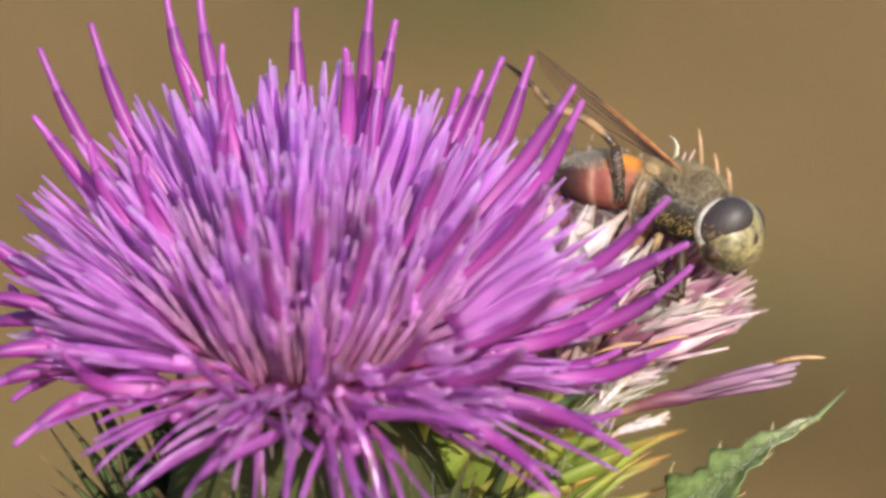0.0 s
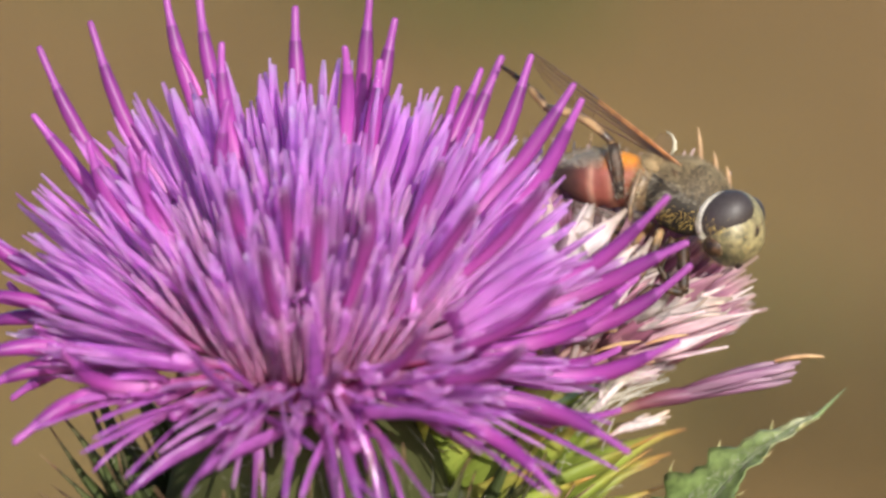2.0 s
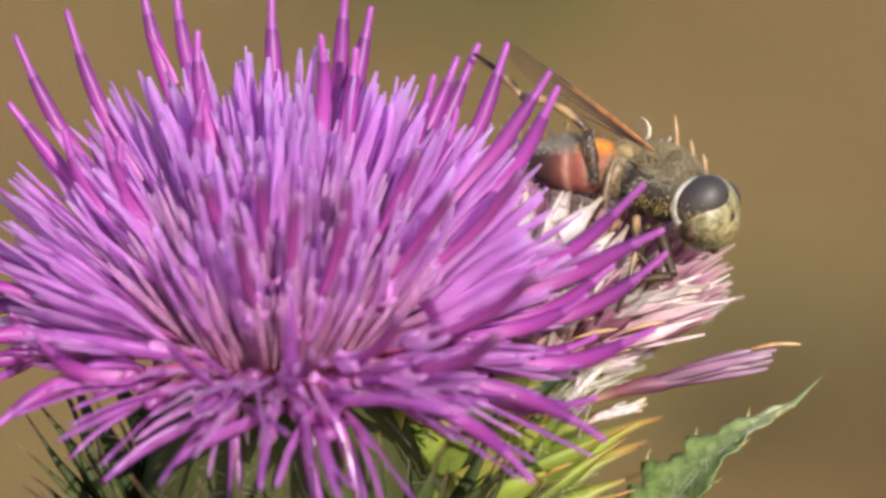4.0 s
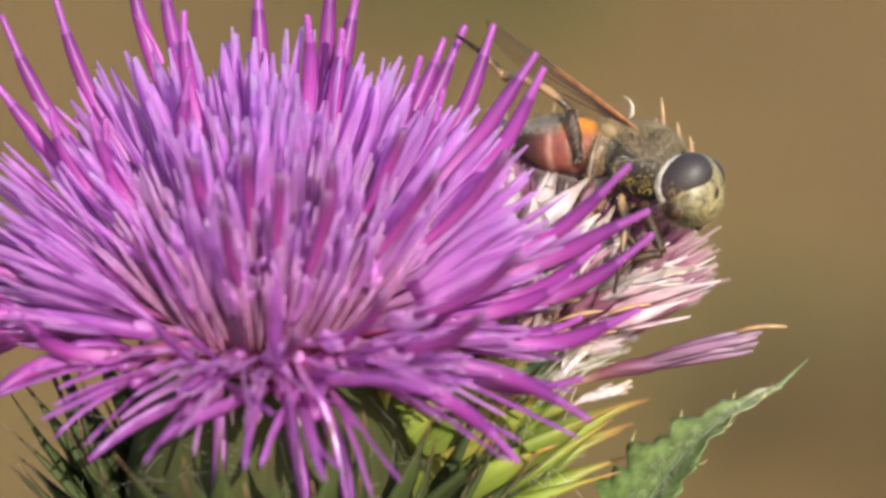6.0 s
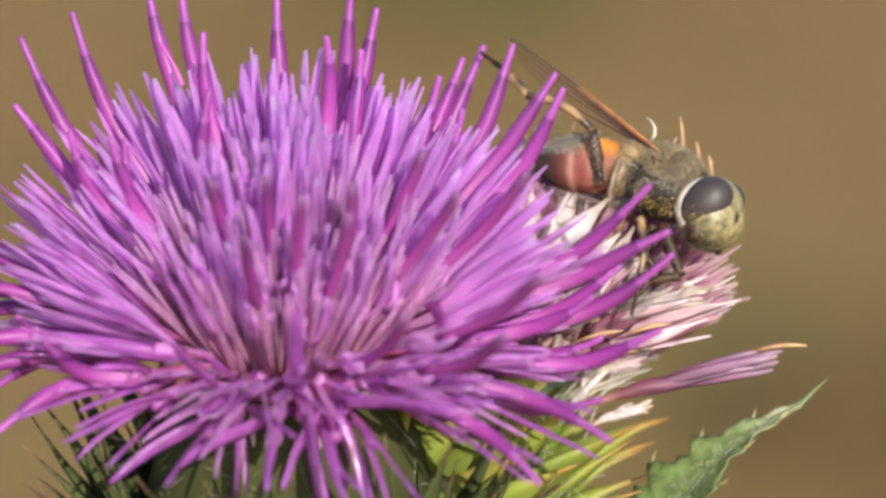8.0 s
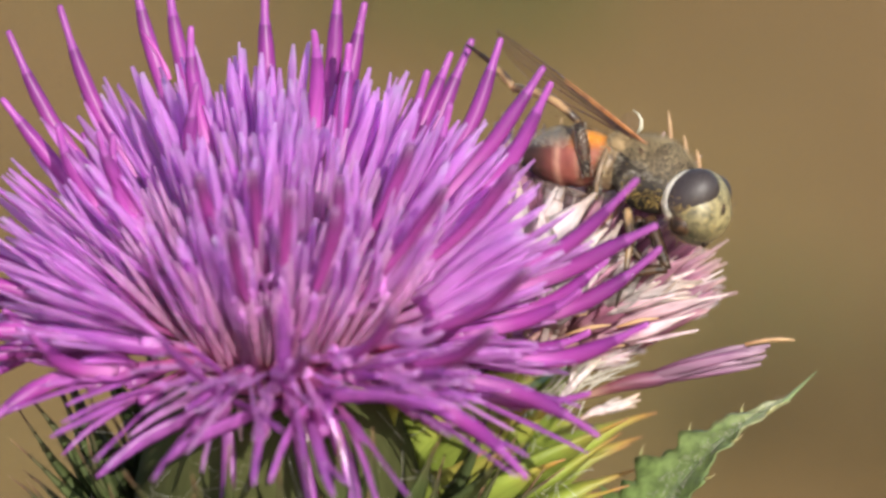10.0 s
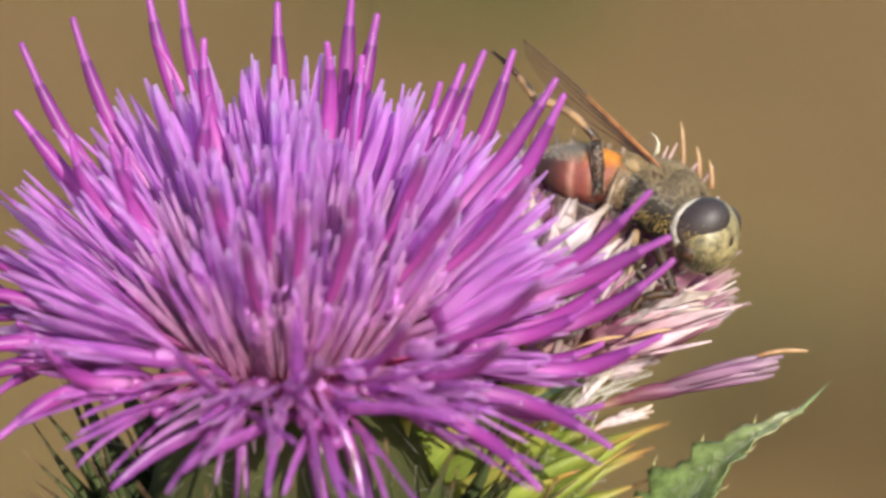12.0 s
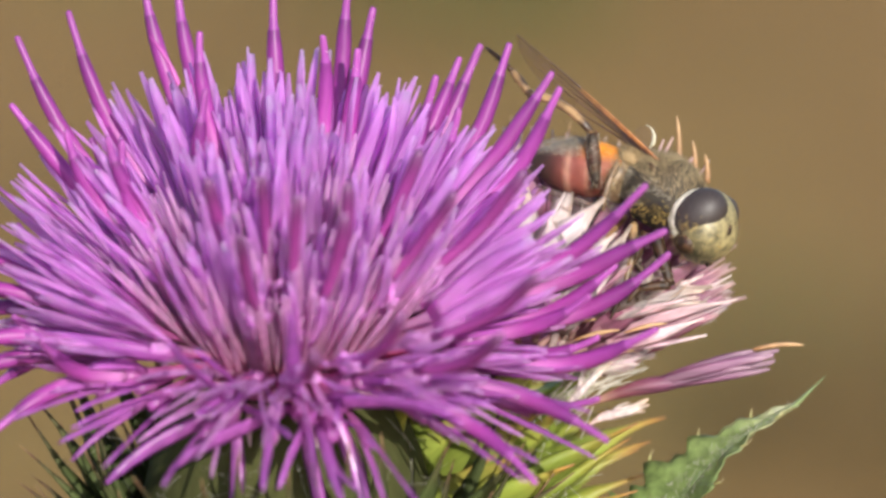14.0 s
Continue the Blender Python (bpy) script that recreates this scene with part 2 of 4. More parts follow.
# ---- building in millimetres ----
class Build:
    def __init__(self):
        self.v, self.f, self.a = [], [], []

    def sweep(self, pts, widths, flats, side, sides=6, a0=0.0, a1=1.0, fold=0.0):
        """A limb through pts; widths along side, flats across it; ends closed. fold lifts the edges into a trough."""
        pts = [Vector(p) for p in pts]
        side = Vector(side)
        k0, n = len(self.v), len(pts)
        for i, p in enumerate(pts):
            t = (pts[min(i + 1, n - 1)] - pts[max(i - 1, 0)]).normalized()
            s = side - t * side.dot(t)
            s = s.normalized() if s.length > 1e-6 else t.orthogonal().normalized()
            q = t.cross(s)
            for j in range(sides):
                c, d = math.cos(math.tau * j / sides), math.sin(math.tau * j / sides)
                self.v.append(p + s * (c * widths[i]) + q * (d * flats[i] + fold * abs(c) * widths[i]))
                self.a.append(a0 + (a1 - a0) * i / (n - 1))
        for i in range(n - 1):
            for j in range(sides):
                a, b = k0 + i * sides + j, k0 + i * sides + (j + 1) % sides
                self.f.append((a, b, b + sides, a + sides))
        self.f.append(tuple(k0 + j for j in reversed(range(sides))))
        self.f.append(tuple(k0 + (n - 1) * sides + j for j in range(sides)))
        return self

    def blob(self, centre, radii, seg=20, rings=12, turn=None, warp=None, a_axis=0):
        """An egg with radii along x, y, z, turned by a matrix; warp moves a unit-sphere point first."""
        k0, centre = len(self.v), Vector(centre)
        turn = turn or Matrix.Identity(3)

        def put(u):
            w = warp(u.copy()) if warp else u
            self.v.append(centre + turn @ Vector((w.x * radii[0], w.y * radii[1], w.z * radii[2])))
            self.a.append((1 - u[a_axis]) / 2)

        put(Vector((1, 0, 0)))
        for i in range(1, rings):
            th = math.pi * i / rings
            for j in range(seg):
                ph = math.tau * j / seg
                put(Vector((math.cos(th), math.sin(th) * math.cos(ph), math.sin(th) * math.sin(ph))))
        put(Vector((-1, 0, 0)))
        last = len(self.v) - 1
        for j in range(seg):
            self.f.append((k0, k0 + 1 + j, k0 + 1 + (j + 1) % seg))
            b = last - seg
            self.f.append((last, b + (j + 1) % seg, b + j))
        for i in range(rings - 2):
            for j in range(seg):
                a, b = k0 + 1 + i * seg + j, k0 + 1 + i * seg + (j + 1) % seg
                self.f.append((a, a + seg, b + seg, b))
        return self

    def hair(self, root, tip, width):
        """One thin three-sided hair."""
        root, tip = Vector(root), Vector(tip)
        d = tip - root
        s = d.orthogonal().normalized() * width
        q = d.normalized().cross(s)
        k0 = len(self.v)
        self.v += [root + s, root - s * 0.5 + q * 0.87, root - s * 0.5 - q * 0.87, tip]
        self.a += [0, 0, 0, 1]
        self.f += [(k0, k0 + 1, k0 + 3), (k0 + 1, k0 + 2, k0 + 3), (k0 + 2, k0, k0 + 3)]

    def mesh(self, name, mat, smooth=True):
        me = bpy.data.meshes.new(name)
        me.from_pydata([tuple(v * MM) for v in self.v], [], self.f)
        me.attributes.new("along", "FLOAT", "POINT").data.foreach_set("value", self.a)
        me.polygons.foreach_set("use_smooth", [smooth] * len(me.polygons))
        me.materials.append(mat)
        me.update()
        return me


def part(name, build, mat, parent, label="", at=None):
    me = build if isinstance(build, bpy.types.Mesh) else build.mesh(name, mat)
    ob = new(name, me)
    ob.parent = parent
    if at is not None:
        ob.matrix_basis = at
    return tagged(ob, label)


def spot(p):
    return Matrix.Translation(Vector(p) * MM)


def lerp(a, b, t):
    return Vector(a) * (1 - t) + Vector(b) * t


def bow(a, b, out, n=8):
    """Points from a to b, bowed by the vector out in the middle."""
    return [lerp(a, b, i / (n - 1)) + Vector(out) * math.sin(math.pi * i / (n - 1)) for i in range(n)]


# ---- ground: one dry sheet to the horizon, with withered grass and low weeds ----
def build_ground():
    bm = bmesh.new()
    ring = [0.0, 0.5, 1, 1.6, 2.2, 2.8, 3.5, 4.5, 6, 9, 15, 40, 150, 900]
    rows = []
    for r in ring:
        rows.append([bm.verts.new((r * math.cos(a), r * math.sin(a), (noise.noise((r * math.cos(a), r * math.sin(a), 0)) * 0.03 if 0.4 < r < 20 else 0)))
                     for a in (math.tau * k / 48 for k in range(48))] if r else [bm.verts.new((0, 0, 0))])
    for k in range(48):
        bm.faces.new((rows[0][0], rows[1][k], rows[1][(k + 1) % 48]))
        for a, b in zip(rows[1:], rows[2:]):
            bm.faces.new((a[k], b[k], b[(k + 1) % 48], a[(k + 1) % 48]))
    me = bpy.data.meshes.new("ground")
    bm.to_mesh(me)
    bm.free()
    me.polygons.foreach_set("use_smooth", [True] * len(me.polygons))
    me.materials.append(GROUND)
    tagged(new("ground", me), "dry brown bare ground behind the thistle", "ground", kind="structure")


def build_tufts(name, mat, label, spots, rng, blades, tall):
    b = Build()
    for cx, cy, rad in spots:
        for _ in range(blades):
            r, a = rad * math.sqrt(rng.random()), rng.random() * math.tau
            x, y = (cx + r * math.cos(a)) * 1000, (cy + r * math.sin(a)) * 1000
            h = tall * rng.uniform(0.4, 1.1)
            lean = Vector((rng.gauss(0, 0.45), rng.gauss(0, 0.45), 0)) * h
            pts = [Vector((x, y, -20)) + lean * t * t + Vector((0, 0, (h + 20) * t)) for t in (0, 0.4, 0.75, 1)]
            w = rng.uniform(1.2, 2.6)
            b.sweep(pts, [w, w, w * 0.7, 0.1], [w * 0.25] * 3 + [0.05], (math.cos(a), math.sin(a), 0), 4)
    tagged(part(name, b, mat, None), label, "grass", kind="stuff")


build_ground()
grng = random.Random(5)
build_tufts("dry_grass", DRY_GRASS, "withered straw-coloured grass on dry ground",
            [(grng.uniform(-1.0, 1.0), grng.uniform(0.7, 3.6), 0.10) for _ in range(60)] + [(0.12, 1.66, 0.05), (0.17, 1.72, 0.05), (0.14, 1.7, 0.05)], grng, 26, 70)
build_tufts("weeds", WEED, "low olive-green weeds on dry ground",
            [(0.0, 2.26, 0.07), (0.03, 2.22, 0.05), (0.12, 1.82, 0.035), (0.5, 2.9, 0.2), (-0.6, 2.2, 0.2)], grng, 80, 30)

# ---- the thistle ----
thistle = tagged(new("thistle"), "purple thistle in full bloom with a wilted head beside it", "thistle")
thistle.location = (HEAD.x, HEAD.y, 0)
CENTRE = Matrix.Translation((0, 0, HEAD.z))     # the receptacle, in the thistle's space
DISC = 5.4                                      # receptacle radius


def petal_lobe(b, start, end, out, width, side, rng, a0, a1, tip=0.6, throat=()):
    """One strap-shaped corolla lobe, slightly troughed; tip is how blunt its hooded end is; it grows from the nearest of the throat's corners."""
    w = width
    pts = bow(start, end, out, 9)
    ripple, wave = rng.uniform(0, 6), Vector(side) * (w * 0.3)
    pts = [p + wave * math.sin(ripple + i * 0.7) * (i / 8) for i, p in enumerate(pts)]
    shape = [0.6, 0.8, 0.94, 1.0, 0.97, 0.88, 0.44 + tip * 0.5, tip, tip * 0.45]
    b.sweep(pts, [w * k * rng.uniform(0.94, 1.06) for k in shape], [0.09, 0.08, 0.075, 0.07, 0.07, 0.07, 0.085, 0.11, 0.06],
            side, 6, a0, a1, fold=rng.uniform(0.0, 0.4))
    if throat:
        k0 = len(b.v) - 54
        i, j = sorted(throat, key=lambda k: (b.v[k] - b.v[k0]).length)[:2]
        b.f += [(i, j, k0), (i, k0 + 5, k0), (j, k0 + 1, k0)]


SKEW = 1.5                                      # florets bend most in their outer half


def corolla(rng, split, end, splay, curve, lobes=5, wide=1.0, tip=0.6):
    """A floret 20 mm long along z, bowed towards x: thin tube, throat, five lobes from split to end."""
    b = Build()

    def mid(z):
        return Vector((curve * math.sin(math.pi * (z / 20) ** SKEW), 0, z))

    zs = [0, split * 0.2, split * 0.4, split * 0.6, split * 0.8, split - 0.4, split + 0.8, split + 1.8]
    rr = [0.20, 0.18, 0.18, 0.19, 0.24, 0.34, 0.38, 0.30]     # a slender tube that swells into the throat
    b.sweep([mid(z) for z in zs], rr, rr, (0, 1, 0), 8, 0, split / 20)
    throat = range(40, 48)
    for k in range(lobes):
        a = math.tau * k / lobes + rng.uniform(-0.25, 0.25)
        d = Vector((math.cos(a), math.sin(a), 0))
        e = end + rng.uniform(-2.8, 0.4)
        r1 = splay * rng.uniform(0.5, 1.5)
        start, stop = mid(split - 0.6) + d * 0.27, mid(e) + d * (0.30 + r1)
        petal_lobe(b, start, stop, d * rng.uniform(-0.2, 0.45) + Vector((rng.uniform(-0.2, 0.2), rng.uniform(-0.2, 0.2), 0)),
                   rng.uniform(0.25, 0.38) * wide, d.cross(Vector((0, 0, 1))), rng, split / 20, e / 20, tip, throat)
    return b


def style(rng, low, curve):
    """Dark anther tube from low to 18 mm with a collar, and the slender stigma beyond it."""
    b = Build()
    lean = Vector((rng.uniform(-0.3, 0.3), rng.uniform(-0.3, 0.3), 0))
    top = rng.uniform(16.6, 18.3)              # where the anthers end
    zs = [low, low + 1.5, top - 4.6, top - 2.6, top - 1.2, top - 0.3, top, top + 0.35, top + 0.9, 19.4, 19.85, 20]
    rr = [0.30, 0.37, 0.43, 0.44, 0.41, 0.34, 0.32, 0.24, 0.21, 0.20, 0.18, 0.11]

    def axis(z):
        return Vector((curve * math.sin(math.pi * (z / 20) ** SKEW), 0, z)) + lean * max(0, (z - 16) / 4) ** 2

    pts = [axis(z) for z in zs]
    k0 = len(b.v)
    b.sweep(pts, rr, rr, (0, 1, 0), 9)
    for i in range(len(zs)):
        for j in range(9):
            b.a[k0 + i * 9 + j] = max(0.0, (zs[i] - 9) / (top - 9) * 0.785 if zs[i] <= top else 0.785 + 0.215 * (zs[i] - top) / (20 - top))
    for _ in range(10):                       # pollen grains caught on the collar
        z, a = rng.gauss(top, 0.5), rng.gauss(top * 9, 0.9)
        p = axis(z) + Vector((math.cos(a), math.sin(a), 0)) * (0.28 if z < top else 0.19)
        k = len(b.v)
        b.blob(p, [rng.uniform(0.025, 0.05)] * 3, 5, 4)
        for i in range(k, len(b.v)):
            b.a[i] = 0.0
    return b


def young_style(rng, low, curve):
    """An anther tube whose stigma has not yet come out: blunt and dark at the end."""
    b = Build()
    zs = [low, low + 2, 13, 15.5, 17.5, 18.8, 19.6, 20]
    rr = [0.22, 0.26, 0.30, 0.33, 0.34, 0.32, 0.26, 0.13]
    b.sweep([Vector((curve * math.sin(math.pi * (z / 20) ** SKEW) + rng.uniform(-0.04, 0.04), 0, z)) for z in zs], rr, rr, (0, 1, 0), 9)
    for i in range(len(zs)):
        for j in range(9):
            b.a[i * 9 + j] = (0.25, 0.42, 0.50, 0.57, 0.63, 0.68, 0.72, 0.76)[i]
    return b


frng = random.Random(11)
CURVES = [0.3, 0.6, 1.0]
SPIKED = [(corolla(frng, 7.5, 14.2, 0.2, c, 5, 0.8).mesh("floret", PETAL), style(frng, 8.5, c).mesh("style", RIPE)) for c in (0.6, 1.0, 1.5) for _ in range(3)]
orng = random.Random(12)
RIMMED = [(corolla(orng, 7.5, 14.2, 0.2, c, 5, 0.8).mesh("floret", OUTER_SHADED), style(orng, 8.5, c).mesh("style", RIPE)) for c in (0.6, 1.0, 1.5) for _ in range(3)]
LYING = [corolla(orng, 7.0, 20.0, s, c, n, 0.76).mesh("floret", mat) for c, s, n, mat in ((0.5, 0.9, 4, PETAL), (1.0, 1.6, 3, OUTER_SHADED), (0.8, 2.2, 4, PETAL))]
YOUNG = [(corolla(frng, 7.0, 11.0, 0.2, c).mesh("floret", PETAL), young_style(frng, 8.5, c).mesh("style", STYLE)) for c in CURVES]
PLAIN = [corolla(frng, 8.0, 20.0, s, c, 5, 1.08).mesh("floret", PETAL) for c in CURVES for s in (0.2, 0.5, 0.9, 1.3)]
FINE = [corolla(frng, 7.5, 20.0, s, c, 4, 1.08).mesh("floret", PETAL) for c in CURVES for s in (0.3, 0.6, 1.0, 1.5)]
HANGING = [corolla(frng, 9.0, 20.0, s, c, n, 0.9).mesh("floret", OUTER_SHADED) for c in CURVES for s, n in ((0.4, 3), (0.9, 4), (1.5, 3))]
STRAPS = [corolla(frng, 9.0, 20.0, s, c, n, 0.85).mesh("floret", OUTER_SHADED) for c in CURVES for s, n in ((0.3, 1), (0.9, 2), (0.4, 1))]
SPLAYED = [corolla(frng, 8.5, 20.0, s, c, 4, 0.9).mesh("floret", OUTER_SHADED) for c in (0.3, 0.6) for s in (2.4, 3.4, 4.2)]
SHEEN_FLORETS = [corolla(frng, 9.0, 20.0, s, c, 4, 0.95).mesh("floret", SHEEN_PALE) for c in CURVES for s in (0.3, 0.8)]


def seat_of(az, polar):
    """Where on the domed receptacle the floret of that direction is rooted."""
    g = DISC * min(1.0, polar / 78)
    return Vector((g * math.cos(radians(az)), g * math.sin(radians(az)), 1.5 - 1.5 * (g / DISC) ** 2))


def aim(az, polar, length):
    s = math.sin(radians(polar))
    return Vector((s * math.cos(radians(az)), s * math.sin(radians(az)), math.cos(radians(polar)))) * length


def floret_pose(az, polar, length, twist, girth, sag=1, seat=None):
    root, tip = seat_of(az, seat or polar), aim(az, polar, length)
    z = (tip - root).normalized()
    x = Vector((0, 0, 1)) - z * z.z
    if x.length < 0.25:
        x = Vector((math.cos(twist * 9), math.sin(twist * 9), 0))
    x = (x - z * x.dot(z)).normalized() * sag
    rot = Matrix((x, z.cross(x), z)).transposed() @ Matrix.Rotation(twist, 3, "Z")
    return spot(root) @ rot.to_4x4() @ Matrix.Diagonal((girth, girth, (tip - root).length / 20, 1))


def bend_of(polar):
    """Florets above the rim curve upwards, those at the rim hang over."""
    return -1 if polar < 80 or (polar < 95 and frng.random() < 0.4) else 1


def spiked_floret(az, polar, length, pairs=SPIKED):
    me, st = frng.choice(pairs)
    ob = part("floret", me, PETAL, thistle, "", CENTRE @ floret_pose(az, polar, length, frng.gauss(0, 0.15), frng.uniform(0.98, 1.15), bend_of(polar)))
    part("style", st, STYLE, ob, "dark purple style with pollen")


def plain_floret(az, polar, length, meshes=PLAIN, seat=None, girth=1.05):
    part("floret", frng.choice(meshes), PETAL, thistle, "", CENTRE @ floret_pose(az, polar, length, frng.gauss(0, 0.5), girth * frng.uniform(0.88, 1.15), bend_of(polar), seat))


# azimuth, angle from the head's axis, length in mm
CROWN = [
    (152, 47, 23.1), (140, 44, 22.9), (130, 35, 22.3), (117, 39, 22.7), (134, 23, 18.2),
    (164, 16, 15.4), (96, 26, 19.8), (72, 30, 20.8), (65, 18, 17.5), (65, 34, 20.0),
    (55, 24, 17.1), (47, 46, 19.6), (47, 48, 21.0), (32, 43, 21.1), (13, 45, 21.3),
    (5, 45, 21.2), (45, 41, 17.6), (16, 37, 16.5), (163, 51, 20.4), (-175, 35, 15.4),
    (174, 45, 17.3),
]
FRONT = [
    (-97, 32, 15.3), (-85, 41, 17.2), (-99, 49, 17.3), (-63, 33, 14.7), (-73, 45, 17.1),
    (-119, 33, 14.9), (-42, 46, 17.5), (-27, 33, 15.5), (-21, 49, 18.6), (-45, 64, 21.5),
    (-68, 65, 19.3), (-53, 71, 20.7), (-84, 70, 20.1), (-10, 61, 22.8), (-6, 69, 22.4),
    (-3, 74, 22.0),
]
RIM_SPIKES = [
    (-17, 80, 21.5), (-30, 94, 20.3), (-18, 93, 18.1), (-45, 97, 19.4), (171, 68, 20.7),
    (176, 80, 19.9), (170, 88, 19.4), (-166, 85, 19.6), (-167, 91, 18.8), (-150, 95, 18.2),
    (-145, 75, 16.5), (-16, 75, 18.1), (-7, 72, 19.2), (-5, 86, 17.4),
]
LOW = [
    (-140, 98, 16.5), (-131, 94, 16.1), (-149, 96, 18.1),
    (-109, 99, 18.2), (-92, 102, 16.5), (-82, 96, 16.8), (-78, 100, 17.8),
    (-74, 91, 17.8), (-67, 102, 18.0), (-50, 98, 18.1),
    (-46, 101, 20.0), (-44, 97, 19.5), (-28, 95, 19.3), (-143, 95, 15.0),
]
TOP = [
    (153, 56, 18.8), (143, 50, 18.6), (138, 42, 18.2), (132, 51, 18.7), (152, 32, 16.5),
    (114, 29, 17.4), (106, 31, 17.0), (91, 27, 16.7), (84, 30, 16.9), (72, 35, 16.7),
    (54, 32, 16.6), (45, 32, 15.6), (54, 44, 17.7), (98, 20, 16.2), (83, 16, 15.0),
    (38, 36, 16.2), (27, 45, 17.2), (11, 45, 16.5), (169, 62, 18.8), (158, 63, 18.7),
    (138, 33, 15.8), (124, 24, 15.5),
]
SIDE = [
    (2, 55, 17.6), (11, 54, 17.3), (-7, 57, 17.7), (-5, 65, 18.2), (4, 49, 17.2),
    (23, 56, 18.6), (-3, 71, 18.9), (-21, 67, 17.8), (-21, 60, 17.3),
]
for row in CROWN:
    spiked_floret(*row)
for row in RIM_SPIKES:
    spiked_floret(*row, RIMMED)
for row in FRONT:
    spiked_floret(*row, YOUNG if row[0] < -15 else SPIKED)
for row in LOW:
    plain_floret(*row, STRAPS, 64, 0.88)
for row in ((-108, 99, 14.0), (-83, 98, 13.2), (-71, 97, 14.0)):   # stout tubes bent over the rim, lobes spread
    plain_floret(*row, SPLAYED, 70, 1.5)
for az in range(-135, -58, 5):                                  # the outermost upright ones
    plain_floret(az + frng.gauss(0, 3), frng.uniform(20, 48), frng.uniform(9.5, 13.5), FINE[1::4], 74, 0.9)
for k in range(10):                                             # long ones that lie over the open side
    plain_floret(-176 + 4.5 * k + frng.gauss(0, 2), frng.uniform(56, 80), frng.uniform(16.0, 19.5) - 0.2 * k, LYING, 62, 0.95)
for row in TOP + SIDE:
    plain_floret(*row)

# a broken style caught between two florets
b = Build()
b.sweep(bow((-5.86, 4.05, 14.05), (-7.48, 4.99, 16.62), (0.15, 0, 0.1), 8), [0.13, 0.15, 0.13, 0.11, 0.13, 0.12, 0.1, 0.05], [0.13, 0.14, 0.13, 0.11, 0.12, 0.11, 0.1, 0.05], VIEW_UP, 8, 0.2, 0.6)
part("broken_style", b, STYLE, thistle, "broken pink style", CENTRE)

# the mass of florets between them, in a spiral from the middle outwards
TOTAL = 150
for k in range(TOTAL):
    r = math.sqrt((k + 0.5) / TOTAL)
    az = (k * 137.508) % 360 - 180 + frng.gauss(0, 4)
    polar = 100 * r ** 1.1 + frng.gauss(0, 4)
    near = max(0.0, -math.sin(radians(az))) ** 2     # 1 where it faces the camera's side
    if (polar > 72 and frng.random() < 0.5 * near) or (polar > 76 and near > 0.15 and frng.random() < 0.95):
        continue
    if -34 < az < 24 and polar > 50 and frng.random() < 0.5:
        continue                                # thin on the side that leans on the old head
    if -160 < az < -100 and polar > 72 and frng.random() < 0.85 or az < -160 and polar > 80 and frng.random() < 0.4:
        continue                                # few hang over on the open side
    if polar < 26 and frng.random() < 0.3:
        continue
    length = (15.2 if polar < 30 else 16.4 if polar < 60 else 16.9) * frng.uniform(0.84, 1.04)
    if near > 0.12 and 22 < polar < 72:         # the younger florets of this side stand upright
        if polar < 48 and frng.random() < 0.4:
            continue                            # open in the middle, down to the tubes
        for _ in range(1 if k % 4 else 2):
            rise = frng.uniform(0.2, 0.62) if polar < 46 else frng.uniform(0.3, 0.85)
            plain_floret(az + frng.gauss(0, 9), polar * rise, frng.uniform(11.5, 15.6) - 1.5 * rise, FINE, polar)
    elif near > 0.25 and polar >= 72:
        if frng.random() < 0.6:
            plain_floret(az, polar, length - 3.5 * near, HANGING if near > 0.6 and k % 2 else PLAIN)
    elif frng.random() < (0.6 if az < -140 and polar > 55 else 0.16) and polar > 35:
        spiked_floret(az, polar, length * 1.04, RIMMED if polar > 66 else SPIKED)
    else:
        # a few on the left carry the painted sheen
        plain_floret(az, polar, length, SHEEN_FLORETS if polar > 50 and (az > 120 or az < -140) and frng.random() < 0.09 else PLAIN)
for k in range(15):                                             # short ones that fill the rim towards the camera
    plain_floret(-122 + 6.5 * k + frng.gauss(0, 2.5), frng.uniform(74, 91), frng.uniform(12.5, 16.5), LYING, 70, 0.95)
b = Build()
b.blob((0, 0, -2.1), (3.0, DISC - 0.8, DISC - 0.8), 28, 12, Matrix.Rotation(radians(-90), 3, "Y"))
part("floret_bed", b, BED, thistle, "pink bed from which the florets rise", CENTRE)
b = Build()
for _ in range(170):
    az, polar = frng.uniform(-180, 180), 95 * math.sqrt(frng.random())
    root = seat_of(az, polar) + Vector((frng.gauss(0, 0.3), frng.gauss(0, 0.3), -0.4))
    b.hair(root, root + aim(az, polar * 0.8, frng.uniform(1.5, 3.5)) + Vector((frng.gauss(0, 0.9), frng.gauss(0, 0.9), frng.gauss(0, 0.5))), 0.045)
tagged(part("bristles", b, CHAFF, thistle, "pale chaffy bristles between the florets", CENTRE), kind="stuff")


# the slender tubes of the inner florets, packed side by side
b = Build()
for _ in range(760):
    az, polar = frng.uniform(-180, 180), 66 * math.sqrt(frng.random())
    root = seat_of(az, polar) + Vector((frng.gauss(0, 0.25), frng.gauss(0, 0.25), -0.6))
    tip = aim(az, polar * frng.uniform(0.7, 0.95), frng.uniform(7.5, 12.5)) + Vector((frng.gauss(0, 0.5), frng.gauss(0, 0.5), 0))
    r = frng.uniform(0.15, 0.24)
    b.sweep(bow(root, tip, Vector((0, 0, -0.25)), 5), [r * 0.8, r, r, r * 1.1, r * 0.4], [r * 0.8, r, r, r * 1.1, r * 0.4], (0.6, 0.8, 0), 6)
tagged(part("tube_mass", b, TUBES, thistle, "pale pink floret tubes packed side by side", CENTRE), kind="stuff")

